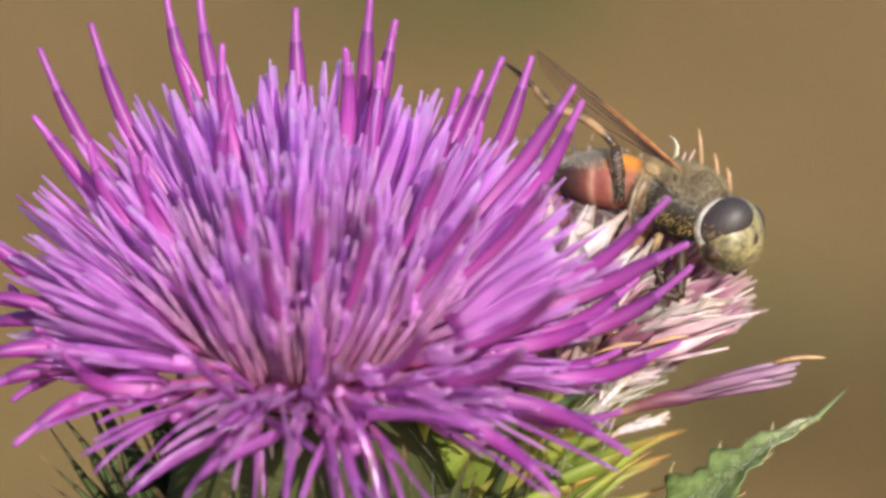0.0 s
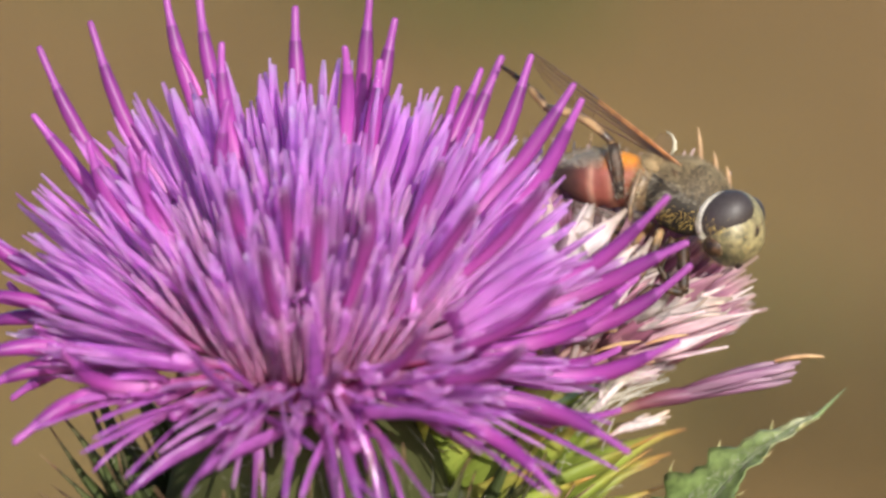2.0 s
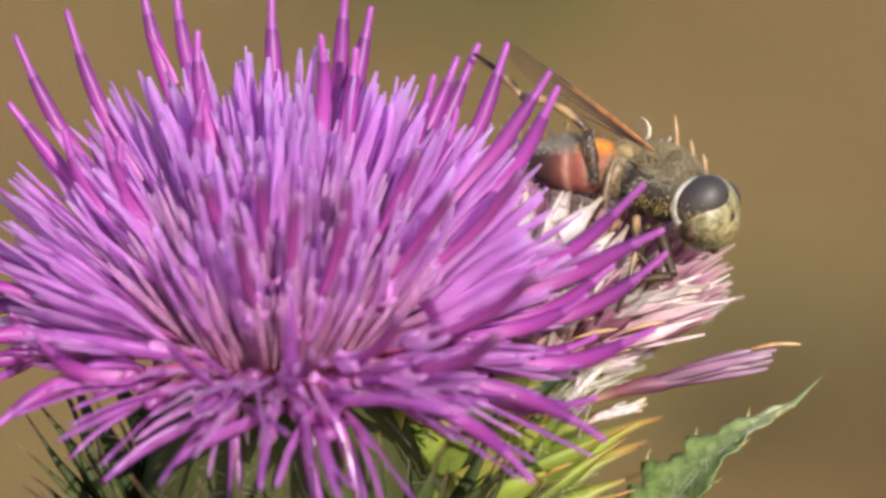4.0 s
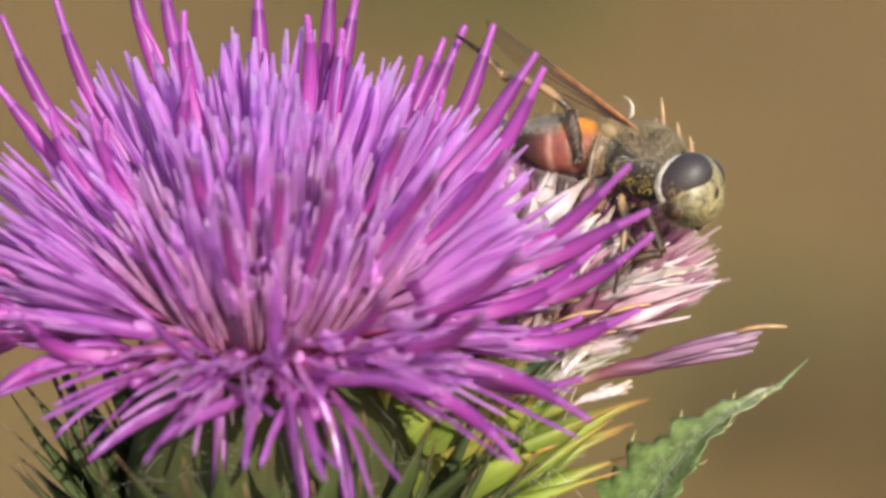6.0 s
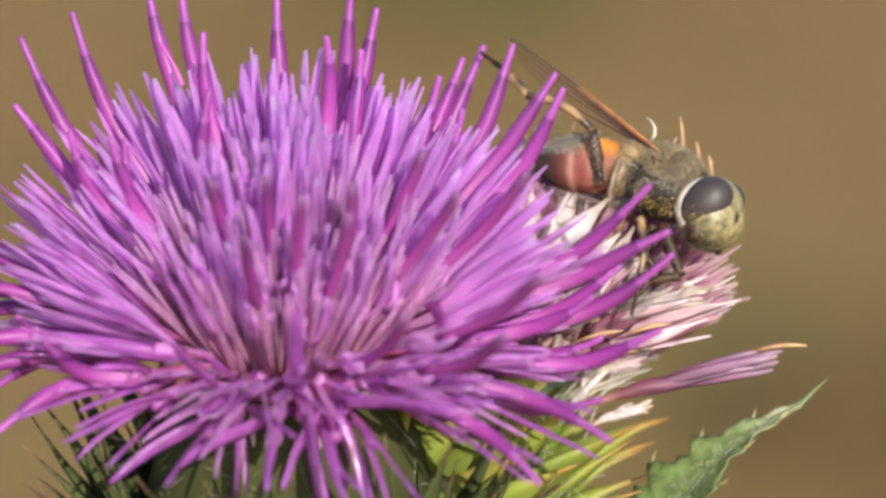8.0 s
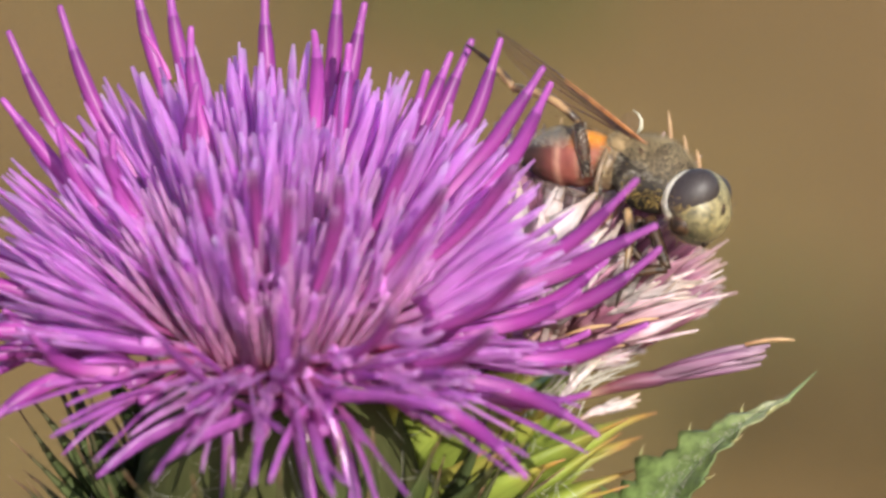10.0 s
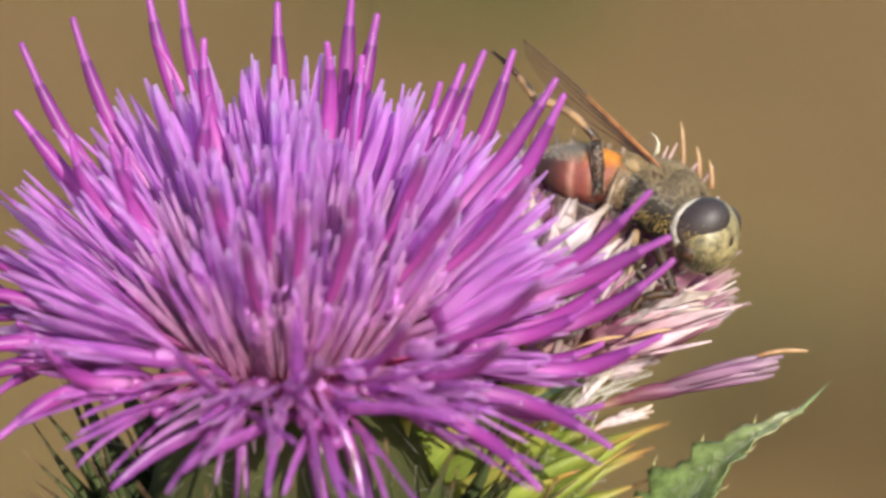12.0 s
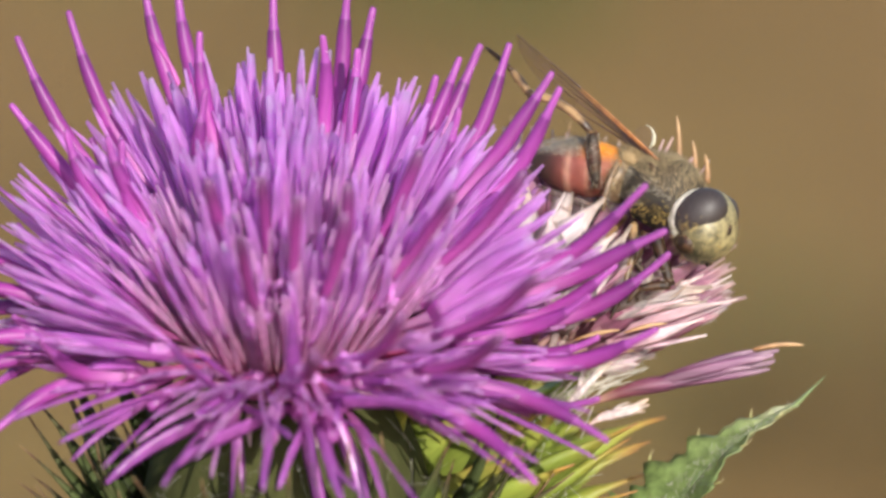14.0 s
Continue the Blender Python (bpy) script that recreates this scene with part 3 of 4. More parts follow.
# pollen grains caught on the florets
GRAIN = leafy("pale_grain", [(0.0, (0.82, 0.74, 0.80)), (1.0, (0.82, 0.74, 0.80))], (1, 1, 1), 0.3, 0.3)
b = Build()
for ob in [o for o in thistle.children if o.name.startswith("floret") and len(o.data.vertices) > 60 and "bed" not in o.name]:
    for _ in range(3):
        v = frng.choice(ob.data.vertices).co
        if v.z * 1000 > 9:
            b.blob(CENTRE.inverted() @ ob.matrix_basis @ v * 1000, [frng.uniform(0.025, 0.06)] * 3, 6, 4)
tagged(part("pollen", b, GRAIN, thistle, "pale pollen grains on the florets", CENTRE), kind="stuff")

# thin papery scales hanging at the rim of the bed
for az, long in ((-128, 2.0), (-108, 2.6), (-98, 1.8), (-74, 2.4), (-60, 1.7), (-143, 1.6)):
    root = seat_of(az, 78) + Vector((0, 0, -1.2))
    out = Vector((math.cos(radians(az)), math.sin(radians(az)), 0))
    b = Build()
    b.sweep([root, root + out * 0.5 + Vector((0, 0, -0.25 * long)), root + out * 0.8 + Vector((0, 0, -0.6 * long)), root + out * 0.8 + Vector((0.1, 0, -long))],
            [0.42, 0.30, 0.14, 0.02], [0.06, 0.05, 0.04, 0.02], (-out.y, out.x, 0), 6)
    part("scale", b, FADED, thistle, "papery pinkish brown scale", CENTRE)


def bract_mesh(rng, length, width, mat, droop):
    """A narrow keeled bract that tapers into a spine, along z, its back towards x."""
    b = Build()
    n = 9
    pts, w = [], []
    for i in range(n):
        t = i / (n - 1)
        pts.append(Vector((droop * t * t, 0.25 * math.sin(4 * t) * rng.uniform(-1, 1), length * t)))
        w.append(width * (0.85, 1.0, 1.0, 0.9, 0.74, 0.52, 0.24, 0.12, 0.03)[i])
    b.sweep(pts, w, [x * 0.34 + 0.03 for x in w], (0, 1, 0), 6, fold=-0.25)
    return b.mesh("bract", mat)


def involucre(at, body_r, body_h, meshes, rows, count, lean0, lean1, rng, label, first, last):
    """The green cup under a head: an egg clad in rows of spiny bracts."""
    b = Build()
    b.blob((0, 0, -body_h * 0.52), (body_h * 0.54, body_r, body_r), 24, 14, Matrix.Rotation(radians(-90), 3, "Y"))
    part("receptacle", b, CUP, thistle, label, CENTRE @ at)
    for i in range(rows):
        t = i / (rows - 1)
        z = -first - t * (last - first)
        rad = body_r * math.sqrt(max(0.05, 1 - ((z + body_h * 0.52) / (body_h * 0.56)) ** 2))
        
        for k in range(count):
            a = math.tau * (k + 0.5 * (i % 2)) / count + rng.gauss(0, 0.05)
            m = spot((rad * math.cos(a), rad * math.sin(a), z)) @ Matrix.Rotation(a, 4, "Z") @ Matrix.Rotation(radians(lean0 + (lean1 - lean0) * t + rng.gauss(0, 5)), 4, "Y") @ Matrix.Rotation(rng.gauss(0, 0.2), 4, "Z")
            s = rng.uniform(0.85, 1.1)
            part("bract", rng.choice(meshes), None, thistle, "", CENTRE @ at @ m @ Matrix.Scale(s, 4))


brng = random.Random(3)
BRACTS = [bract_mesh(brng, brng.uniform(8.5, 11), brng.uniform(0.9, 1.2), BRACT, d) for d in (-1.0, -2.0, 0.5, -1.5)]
PALES = [bract_mesh(brng, brng.uniform(8.5, 10.5), brng.uniform(1.35, 1.75), BRACT_PALE, d) for d in (0.2, 0.8, 1.4, -0.4)]
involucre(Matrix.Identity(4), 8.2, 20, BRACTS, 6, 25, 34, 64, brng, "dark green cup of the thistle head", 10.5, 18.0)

wrng = random.Random(17)
wool = Build()
for _ in range(120):
    a, z = radians(wrng.uniform(-175, -5)), -wrng.uniform(3.5, 15)
    rad = 8.2 * math.sqrt(max(0.1, 1 - ((z + 10.4) / 11.2) ** 2)) + wrng.uniform(0.8, 3.2)
    p = Vector((rad * math.cos(a), rad * math.sin(a), z))
    q = p + Vector((wrng.gauss(0, 1.2), wrng.gauss(0, 0.6), wrng.gauss(0.2, 1.0)))
    wool.sweep(bow(p, q, Vector((0, 0, wrng.gauss(0, 0.3))), 5), [0.008] * 5, [0.008] * 5, (0, 1, 0.3), 3)
tagged(part("cobweb", wool, DOWN, thistle, "cobwebby white threads between the dark bracts", CENTRE), kind="stuff")

# ---- the wilted head beside it ----
OLD = Vector((14.38, 7.58, -5.49))
OLD_AT = spot(OLD) @ Matrix.Rotation(radians(56), 4, "Y")
involucre(spot(OLD - RIGHT * 1.6 + TOWARDS * 1.2) @ Matrix.Rotation(radians(48), 4, "Y"), 5.4, 14, PALES, 5, 13, 8, 30, brng, "yellow-green cup of the wilted head", 4.5, 12.0)
WILT = [corolla(brng, 4.5, 20.0, s, c, 4, 2.3, 0.25).mesh("wilted_floret", m) for c in (0.4, -0.8, 1.6) for s in (0.3, 0.8) for m in (WILTED, PINKISH)]
DULL = [corolla(brng, 4.5, 20.0, s, c, 4, 1.6, 0.25).mesh("wilted_floret", FADED) for c in (0.4, -0.8, 1.6) for s in (0.3, 0.9)]


def wilted(root, goal, girth, meshes):
    rot = (goal - root).to_track_quat("Z", "X").to_matrix().to_4x4()
    return part("wilted_floret", brng.choice(meshes), WILTED, thistle, "pale pink wilted floret",
                CENTRE @ spot(root) @ rot @ Matrix.Rotation(brng.uniform(0, 6.3), 4, "Z") @ Matrix.Diagonal((girth, girth, (goal - root).length / 20, 1)))


def dry_style(ob, pts, label):
    b = Build()
    n = len(pts)
    b.sweep(pts, [0.14] * (n - 1) + [0.05], [0.12] * (n - 1) + [0.04], (0, 1, 0), 6)
    part("dry_style", b, STRAW, ob, label)


for k in range(112):
    fan = brng.uniform(9, 58) if k % 10 < 6 else brng.uniform(58, 125)
    reach = (5.6 + 5.8 * min(1.0, (fan - 9) / 12) + 0.9 * math.sin(radians(fan)) ** 2) * brng.uniform(0.8, 1.03)
    d = (RIGHT * math.cos(radians(fan)) + VIEW_UP * math.sin(radians(fan)) + TOWARDS * brng.uniform(-0.55, 0.25)).normalized()
    root = OLD + VIEW_UP * 1.8 + (RIGHT * math.cos(radians(fan)) + VIEW_UP * math.sin(radians(fan))) * brng.uniform(0, 2.0) + TOWARDS * brng.uniform(-2, 3)
    ob = wilted(root, root + d * reach, brng.uniform(0.75, 1.15), DULL if fan < 17 or k % 4 == 0 or fan < 34 and k % 2 == 0 else WILT[1::2] if fan < 60 and k % 2 else WILT)
    if k % 6 == 0 and fan > 66:
        dry_style(ob, [(0, 0, 14), (0.2, 0, 18), (0.5, 0.1, 20.5), (0.9, 0.2, 22.5)], "dry orange-brown style")
for k in range(13):                            # broad white ones that lean on the purple head
    root = Vector((13.76, 1.09, 0.08)) + Vector((brng.gauss(0, 0.9), brng.gauss(0, 0.5), brng.gauss(0, 0.7)))
    wilted(root, root + RIGHT * (-1.0 + 5.6 * k / 12 + brng.gauss(0, 0.3)) + VIEW_UP * brng.uniform(5.0, 7.4) + TOWARDS * brng.uniform(0.0, 2.0), brng.uniform(1.0, 1.5), WILT[0::2] if k % 3 else WILT)
for k in range(11):                            # white ones that lie forward, below the fly
    root = Vector((15.92, 6.61, -0.84)) + Vector((brng.gauss(0, 0.7), brng.gauss(0, 0.4), brng.gauss(0, 0.5)))
    wilted(root, lerp(Vector((19.79, 5.10, 3.78)), Vector((23.75, 4.76, 1.38)), k / 10) + RIGHT * brng.gauss(0, 0.4) + TOWARDS * brng.gauss(0, 0.4), brng.uniform(0.7, 1.0), WILT[0::2] if k % 4 else DULL)
for x, y, z, rise in ((21.94, 9.29, 7.99, 2.3), (22.83, 9.24, 7.70, 1.2), (23.53, 9.02, 7.15, 1.0)):   # far ones that reach up behind, each with its style
    goal = Vector((x, y, z))
    wilted(OLD + VIEW_UP * 3 + RIGHT * 2, goal + VIEW_UP * 0.6, 0.8, WILT[1::2])
    b = Build()
    b.sweep(bow(goal - VIEW_UP * 0.6, goal + VIEW_UP * rise - RIGHT * 0.1, RIGHT * 0.08, 6), [0.15, 0.15, 0.14, 0.12, 0.1, 0.04], [0.12] * 5 + [0.04], RIGHT, 6)
    part("dry_style", b, STRAW, thistle, "amber dry style", CENTRE)
for x, y, reach in ((5.2, 3.8, 1.0), (5.6, 3.0, 1.6), (8.4, 3.4, 1.5), (7.0, 2.0, 1.2)):               # short straw-coloured scraps between the florets
    b = Build()
    p = OLD + RIGHT * (x - 4) + VIEW_UP * y + TOWARDS * 6
    b.sweep(bow(p, p + RIGHT * reach * 1.6 + VIEW_UP * reach * 0.35, VIEW_UP * 0.1, 6), [0.04, 0.09, 0.13, 0.13, 0.09, 0.03], [0.03] * 6, VIEW_UP, 6)
    part("scrap", b, STRAW, thistle, "straw-coloured withered scrap", CENTRE)


def loose_floret(a, b, sag, mat, girth, lobes, label):
    """A spent floret hanging out of the old head: tube and frayed lobes."""
    a, b = Vector(a), Vector(b)
    q = Build()
    path = bow(a, lerp(a, b, 0.5), VIEW_UP * sag, 7)
    rr = [x * girth for x in (0.14, 0.22, 0.33, 0.43, 0.49, 0.46, 0.26)]
    q.sweep(path, rr, [x * 0.8 for x in rr], VIEW_UP, 8, 0, 0.6)
    whole = part("spent_floret", q, mat, thistle, label, CENTRE)
    rng = random.Random(lobes)
    for k in range(lobes):
        u = (k / (lobes - 1) - 0.5) * 2 if lobes > 1 else 0
        side = VIEW_UP * (u * 0.44 * girth) + TOWARDS * rng.uniform(-0.4, 0.4)
        w = Build()
        petal_lobe(w, path[-3] + side * 0.35, b + side * 1.15 + RIGHT * rng.uniform(-1.6, 0.3), VIEW_UP * rng.uniform(-0.12, 0.12) + side * 0.1,
                   rng.uniform(0.26, 0.36) * girth, VIEW_UP, rng, 0.5, 1.0)
        part("lobe", w, mat, whole)
    return whole


SPENT = loose_floret((16.80, 4.54, -5.08), (27.40, 5.49, -2.75), 0.25, MAUVE, 1.0, 12, "spent mauve floret with frayed lobes")
tip = Build()
tip.sweep(bow((26.13, 5.58, -2.21), (28.93, 5.67, -1.97), VIEW_UP * 0.15, 6), [0.1, 0.12, 0.12, 0.12, 0.1, 0.05], [0.1] * 5 + [0.05], VIEW_UP, 6)
part("dry_style", tip, STRAW, SPENT, "dry orange style")
loose_floret((16.86, 4.14, -6.18), (20.23, 5.45, -5.50), 0.2, WILTED, 0.6, 5, "pale withered floret stub")
loose_floret((15.25, 3.37, -5.36), (18.16, 6.32, -3.11), 0.2, WILTED, 0.6, 4, "pale withered floret stub")

down = Build()
for k in range(30):
    a = Vector((14.98, 5.39, -5.65)) + Vector((brng.gauss(0, 0.6), brng.gauss(0, 1.0), brng.gauss(0, 0.8)))
    e = Vector((18.80, 6.19, -3.47)) + Vector((brng.gauss(0, 0.9), brng.gauss(0, 0.9), brng.gauss(0, 0.45)))
    down.sweep(bow(a, e, VIEW_UP * brng.uniform(-0.2, 0.8), 5), [0.03, 0.03, 0.028, 0.022, 0.01], [0.03, 0.03, 0.028, 0.022, 0.01], VIEW_UP, 4)
tagged(part("pappus", down, DOWN, thistle, "silky white down of the wilted head", CENTRE), kind="stuff")


web = Build()
for _ in range(90):
    p = OLD_AT.to_3x3() @ Vector((brng.uniform(-4.5, 4.5), -brng.uniform(3.5, 5.6), -brng.uniform(0, 9))) + OLD
    q = p + RIGHT * brng.gauss(0.3, 1.3) + VIEW_UP * brng.gauss(0, 1.3) + TOWARDS * brng.uniform(-0.5, 0.6)
    web.sweep(bow(p, q, VIEW_UP * brng.gauss(0, 0.3), 5), [0.014] * 5, [0.014] * 5, VIEW_UP, 3)
tagged(part("cobweb", web, DOWN, thistle, "cobwebby white threads on the pale cup", CENTRE), kind="stuff")


# ---- leaf with spiny lobes, and the stems ----
def build_leaf():
    a, e = Vector((20.00, -1.02, -11.58)), Vector((28.54, 4.54, -5.08))
    up = (VIEW_UP * 0.55 - RIGHT * 0.45 + TOWARDS * 0.5).normalized()
    axis = (e - a).normalized()
    across = axis.cross(up).normalized()       # towards the lower edge
    n, lanes = 46, 6
    bm = bmesh.new()
    lay = bm.verts.layers.float.new("along")
    grid = {}
    for sgn in (1, -1):
        for i in range(n + 1):
            t = i / n
            body = 3.3 * (1 - t) ** 0.75 * (1 - 0.45 * t) + 0.06
            lobe = 0.78 + 0.42 * max(0.0, math.sin(t * 24 + (0.4 if sgn > 0 else 2.2))) ** 2 * (1 - t) + 0.06 * math.sin(t * 71)
            half = body * lobe * (1.3 if sgn < 0 else 1.1)
            for j in range(lanes + 1):
                u = j / lanes
                mid = lerp(a, e, t) + up * (1.25 * math.sin(math.pi * t))
                p = mid + across * (sgn * half * u) + up * (half * 0.32 * u + 0.16 * math.sin(t * 31 + u * 5) * u) + axis * (half * 0.35 * u * u)
                for skin in (0, 1):
                    key = (sgn if j else 0, i, j, skin)
                    if key not in grid:
                        v = bm.verts.new((p - up * (skin * 0.22 * (1 - 0.6 * u))) * MM)
                        v[lay] = t if j < lanes else min(1.0, t + 0.25)
                        grid[key] = v
        for i in range(n):
            for j in range(lanes):
                for skin in (0, 1):
                    q = [grid[(sgn if jj else 0, ii, jj, skin)] for ii, jj in ((i, j), (i + 1, j), (i + 1, j + 1), (i, j + 1))]
                    bm.faces.new(q if (skin == 0) == (sgn > 0) else q[::-1])
            q = [grid[(sgn, i, lanes, 0)], grid[(sgn, i + 1, lanes, 0)], grid[(sgn, i + 1, lanes, 1)], grid[(sgn, i, lanes, 1)]]
            bm.faces.new(q)
    bmesh.ops.recalc_face_normals(bm, faces=bm.faces)
    me = bpy.data.meshes.new("leaf")
    bm.to_mesh(me)
    bm.free()
    me.polygons.foreach_set("use_smooth", [True] * len(me.polygons))
    me.materials.append(LEAF)
    leaf = part("leaf", me, LEAF, thistle, "green lobed leaf with spiny edge", CENTRE)
    rng = random.Random(8)
    for sgn, shift in ((1, 0.4), (-1, 2.2)):
        for t in ((math.pi / 2 - shift + math.tau * k) / 24 + 0.02 for k in range(1, 4)):
            body = 3.3 * (1 - t) ** 0.75 * (1 - 0.45 * t) * (1.3 if sgn < 0 else 1.1)
            reach = body * (0.78 + 0.42 * (1 - t)) * 0.97
            root = lerp(a, e, t) + up * (1.25 * math.sin(math.pi * t) + reach * 0.32) + across * (sgn * reach) + axis * reach * 0.35
            s = Build()
            s.sweep([root, root + across * (sgn * 0.25) + axis * 0.3, root + across * (sgn * 0.35) + axis * rng.uniform(0.5, 0.8) + up * 0.1],
                    [0.07, 0.035, 0.006], [0.07, 0.035, 0.006], up, 6)
            part("spine", s, SPINE, leaf, "yellowish spine")
    wool = Build()
    for _ in range(450):
        t, u, sgn = rng.random() ** 1.2, rng.random(), rng.choice((1, -1))
        half = 2.7 * (1 - t) ** 0.75 * (1 - 0.45 * t) * 0.6
        p = lerp(a, e, t) + up * (1.25 * math.sin(math.pi * t) + half * 0.32 * u) + across * (sgn * half * u)
        wool.hair(p, p + up * rng.uniform(0.1, 0.3) + axis * rng.gauss(0.1, 0.2) + across * rng.gauss(0, 0.2), 0.014)
    tagged(part("wool", wool, DOWN, leaf, "whitish woolly hairs"), kind="stuff")
    rib = Build()
    rib.sweep([lerp(a, e, t) + up * (1.25 * math.sin(math.pi * t) + 0.03) for t in (0, 0.2, 0.4, 0.6, 0.8, 1)] + [e + axis * 2.4],
              [0.16, 0.15, 0.14, 0.13, 0.15, 0.2, 0.02], [0.08, 0.07, 0.06, 0.06, 0.07, 0.10, 0.01], across, 8)
    part("midrib", rib, STEM, leaf, "pale midrib")


build_leaf()
stalk = Build()
stalk.sweep([(0, 0, -HEAD.z * 1000 - 8), (6, 3, -520), (9, 4, -300), (4, 2, -120), (1, 0, -50), (0, 0, -19)], [5, 4.4, 3.8, 3.1, 2.8, 3.2], [5, 4.4, 3.8, 3.1, 2.8, 3.2], (1, 0, 0), 14)
part("stem", stalk, STEM, thistle, "ribbed green stem", CENTRE)
side_stalk = Build()
base = OLD - Vector((math.sin(radians(56)), 0, math.cos(radians(56)))) * 12
side_stalk.sweep([(4, 2, -120), (4, 3, -80), base - Vector((4, 0, 16)), base], [1.8, 1.7, 1.6, 1.9], [1.8, 1.7, 1.6, 1.9], (1, 0, 0), 10)
leaf_stalk = Vector((20.40, -1.02, -11.58))
part("stem", side_stalk, STEM, thistle, "slender side stem", CENTRE)
twig = Build()
twig.sweep([(2, 1, -70), leaf_stalk - Vector((3, 0, 12)), leaf_stalk], [0.9, 0.6, 0.4], [0.9, 0.6, 0.4], (0, 1, 0), 8)
part("leaf_stalk", twig, STEM, thistle, "", CENTRE)

# ---- the hoverfly ----
fly = tagged(new("hoverfly"), "fuzzy brown and orange hoverfly dusted with pollen, resting on the thistle", "hoverfly")
AXES = ((0.842, -0.476, -0.253), (0.404, 0.868, -0.289), (0.358, 0.141, 0.923))
FLY_HOME = Matrix.Translation(HEAD + Vector((20.25, 5.87, 7.36)) * MM) @ Matrix(AXES).transposed().to_4x4()
FLY_PIVOT = HEAD + Vector((20.56, 6.03, 7.80)) * MM
hrng = random.Random(21)


def fuzz(b, centre, radii, count, length, width, keep=lambda u: True, lean=(-0.5, 0, 0.1)):
    """Short hairs standing on an egg."""
    done = 0
    while done < count:
        u = Vector((hrng.gauss(0, 1), hrng.gauss(0, 1), hrng.gauss(0, 1))).normalized()
        done += 1
        if not keep(u):
            continue
        p = Vector(centre) + Vector((u.x * radii[0], u.y * radii[1], u.z * radii[2]))
        d = (u + Vector(lean) + Vector((hrng.gauss(0, 0.3), hrng.gauss(0, 0.3), hrng.gauss(0, 0.3)))).normalized()
        b.hair(p - d * 0.05, p + d * length * hrng.uniform(0.5, 1.2), width)


TC, TR = (0.85, 0.0, 0.18), (2.55, 2.1, 2.1)      # middle and radii of the thorax


def thorax_shape(u):
    """Humped behind the neck, with a groove between back and flank."""
    k = 1.0 - 0.06 * math.exp(-((u.z - 0.15) / 0.12) ** 2) * abs(u.y)
    return Vector((u.x, u.y * k, u.z * k * (1.06 if u.z > 0 and u.x > 0 else 0.96)))


b = Build()
b.blob(TC, TR, 40, 26, None, thorax_shape)
thorax = part("thorax", b, THORAX, fly, "dark thorax with greyish fuzz")
b = Build()


def on_back(u):
    return u.z > 0.25 - 0.2 * u.x and hrng.random() < 0.2 + u.z


def on_flank(u):
    """Tufts on the hind flank and along the groove, a bare dark band behind the head."""
    tuft = noise.noise(u * 3.1) + 0.3 - 1.3 * max(0.0, u.x * 0.9 - u.z * 0.7 - 0.05)
    return -0.5 < u.z <= 0.4 and hrng.random() < tuft


fuzz(b, TC, TR, 15000, 0.44, 0.010, on_back, (-0.45, 0, 0.35))
fuzz(b, (-1.35, -0.1, 1.3), (0.95, 1.3, 0.66), 600, 0.42, 0.014)
fuzz(b, (-1.5, -0.2, 0.2), (0.85, 1.85, 1.3), 1100, 0.5, 0.012, lambda u: u.y < 0.2 and u.z > -0.6, (-0.3, -0.2, -0.2))
tagged(part("fuzz", b, FUZZ, thorax, "golden brown fuzz on the back"), kind="stuff")
b = Build()
fuzz(b, TC, TR, 5000, 0.46, 0.013, on_flank, (-0.5, -0.2, -0.1))
fuzz(b, (-1.5, 0, -0.3), (0.8, 1.9, 1.5), 500, 0.6, 0.016, lambda u: u.x < 0.3, (-0.2, 0, -0.5))
tagged(part("fuzz", b, SILVER, thorax, "pale grey hair tufts on the flank"), kind="stuff")
b = Build()
b.blob((-1.35, -0.1, 1.3), (0.95, 1.3, 0.66), 24, 14)
part("scutellum", b, SHIELD, thorax, "pale amber scutellum")
b = Build()
b.blob((-1.5, 0.0, -0.1), (0.75, 1.75, 1.45), 24, 14)
part("waist", b, BEIGE, thorax, "pale beige waist")
for s in (1, -1):
    b = Build()
    b.sweep([(-1.65, s * 1.7, 0.95), (-1.5, s * 2.2, 0.1), (-1.3, s * 2.45, -0.9), (-1.05, s * 2.35, -1.8)], [0.12, 0.15, 0.15, 0.1], [0.12, 0.14, 0.14, 0.1], (1, 0, 0), 10)
    part("coxa", b, BEIGE, thorax, "pale beige hip")
    b = Build()
    b.blob((0.42, s * 1.5, 1.42), (0.5, 0.25, 0.2), 14, 10, Matrix.Rotation(radians(28), 3, "Y"))
    part("wing_joint", b, BLACK_LEG, thorax, "dark wing joint")
b = Build()
for _ in range(170):
    u = Vector((hrng.uniform(-0.5, 0.9), -1, hrng.gauss(-0.5, 0.28))).normalized()
    b.blob(Vector((TC[0] + u.x * 2.6, u.y * 2.14, TC[2] + u.z * 2.1)), [hrng.uniform(0.018, 0.04)] * 3, 5, 4)
tagged(part("pollen", b, POLLEN, thorax, "yellow pollen grains"), kind="stuff")

A0, A1 = Vector((-2.04, -0.32, 0.26)), Vector((-6.54, -1.10, -1.33))
AX = (A0 - A1).normalized()
AY = (Vector((0, 1, 0)) - AX * AX.y).normalized()
AB = Matrix((AX, AY, AX.cross(AY))).transposed()
ALEN = (A0 - A1).length / 2 + 0.7


def waist(u):
    """Broad and flat near the thorax, pointed at the rear."""
    k = 1.0 if u.x > 0 else 1.0 - 0.35 * u.x * u.x
    k *= 1.0 - 0.05 * max(0.0, math.cos(u.x * 9.0)) ** 8
    return Vector((u.x, u.y * k, u.z * k * (0.92 if u.z > 0 else 1.0)))


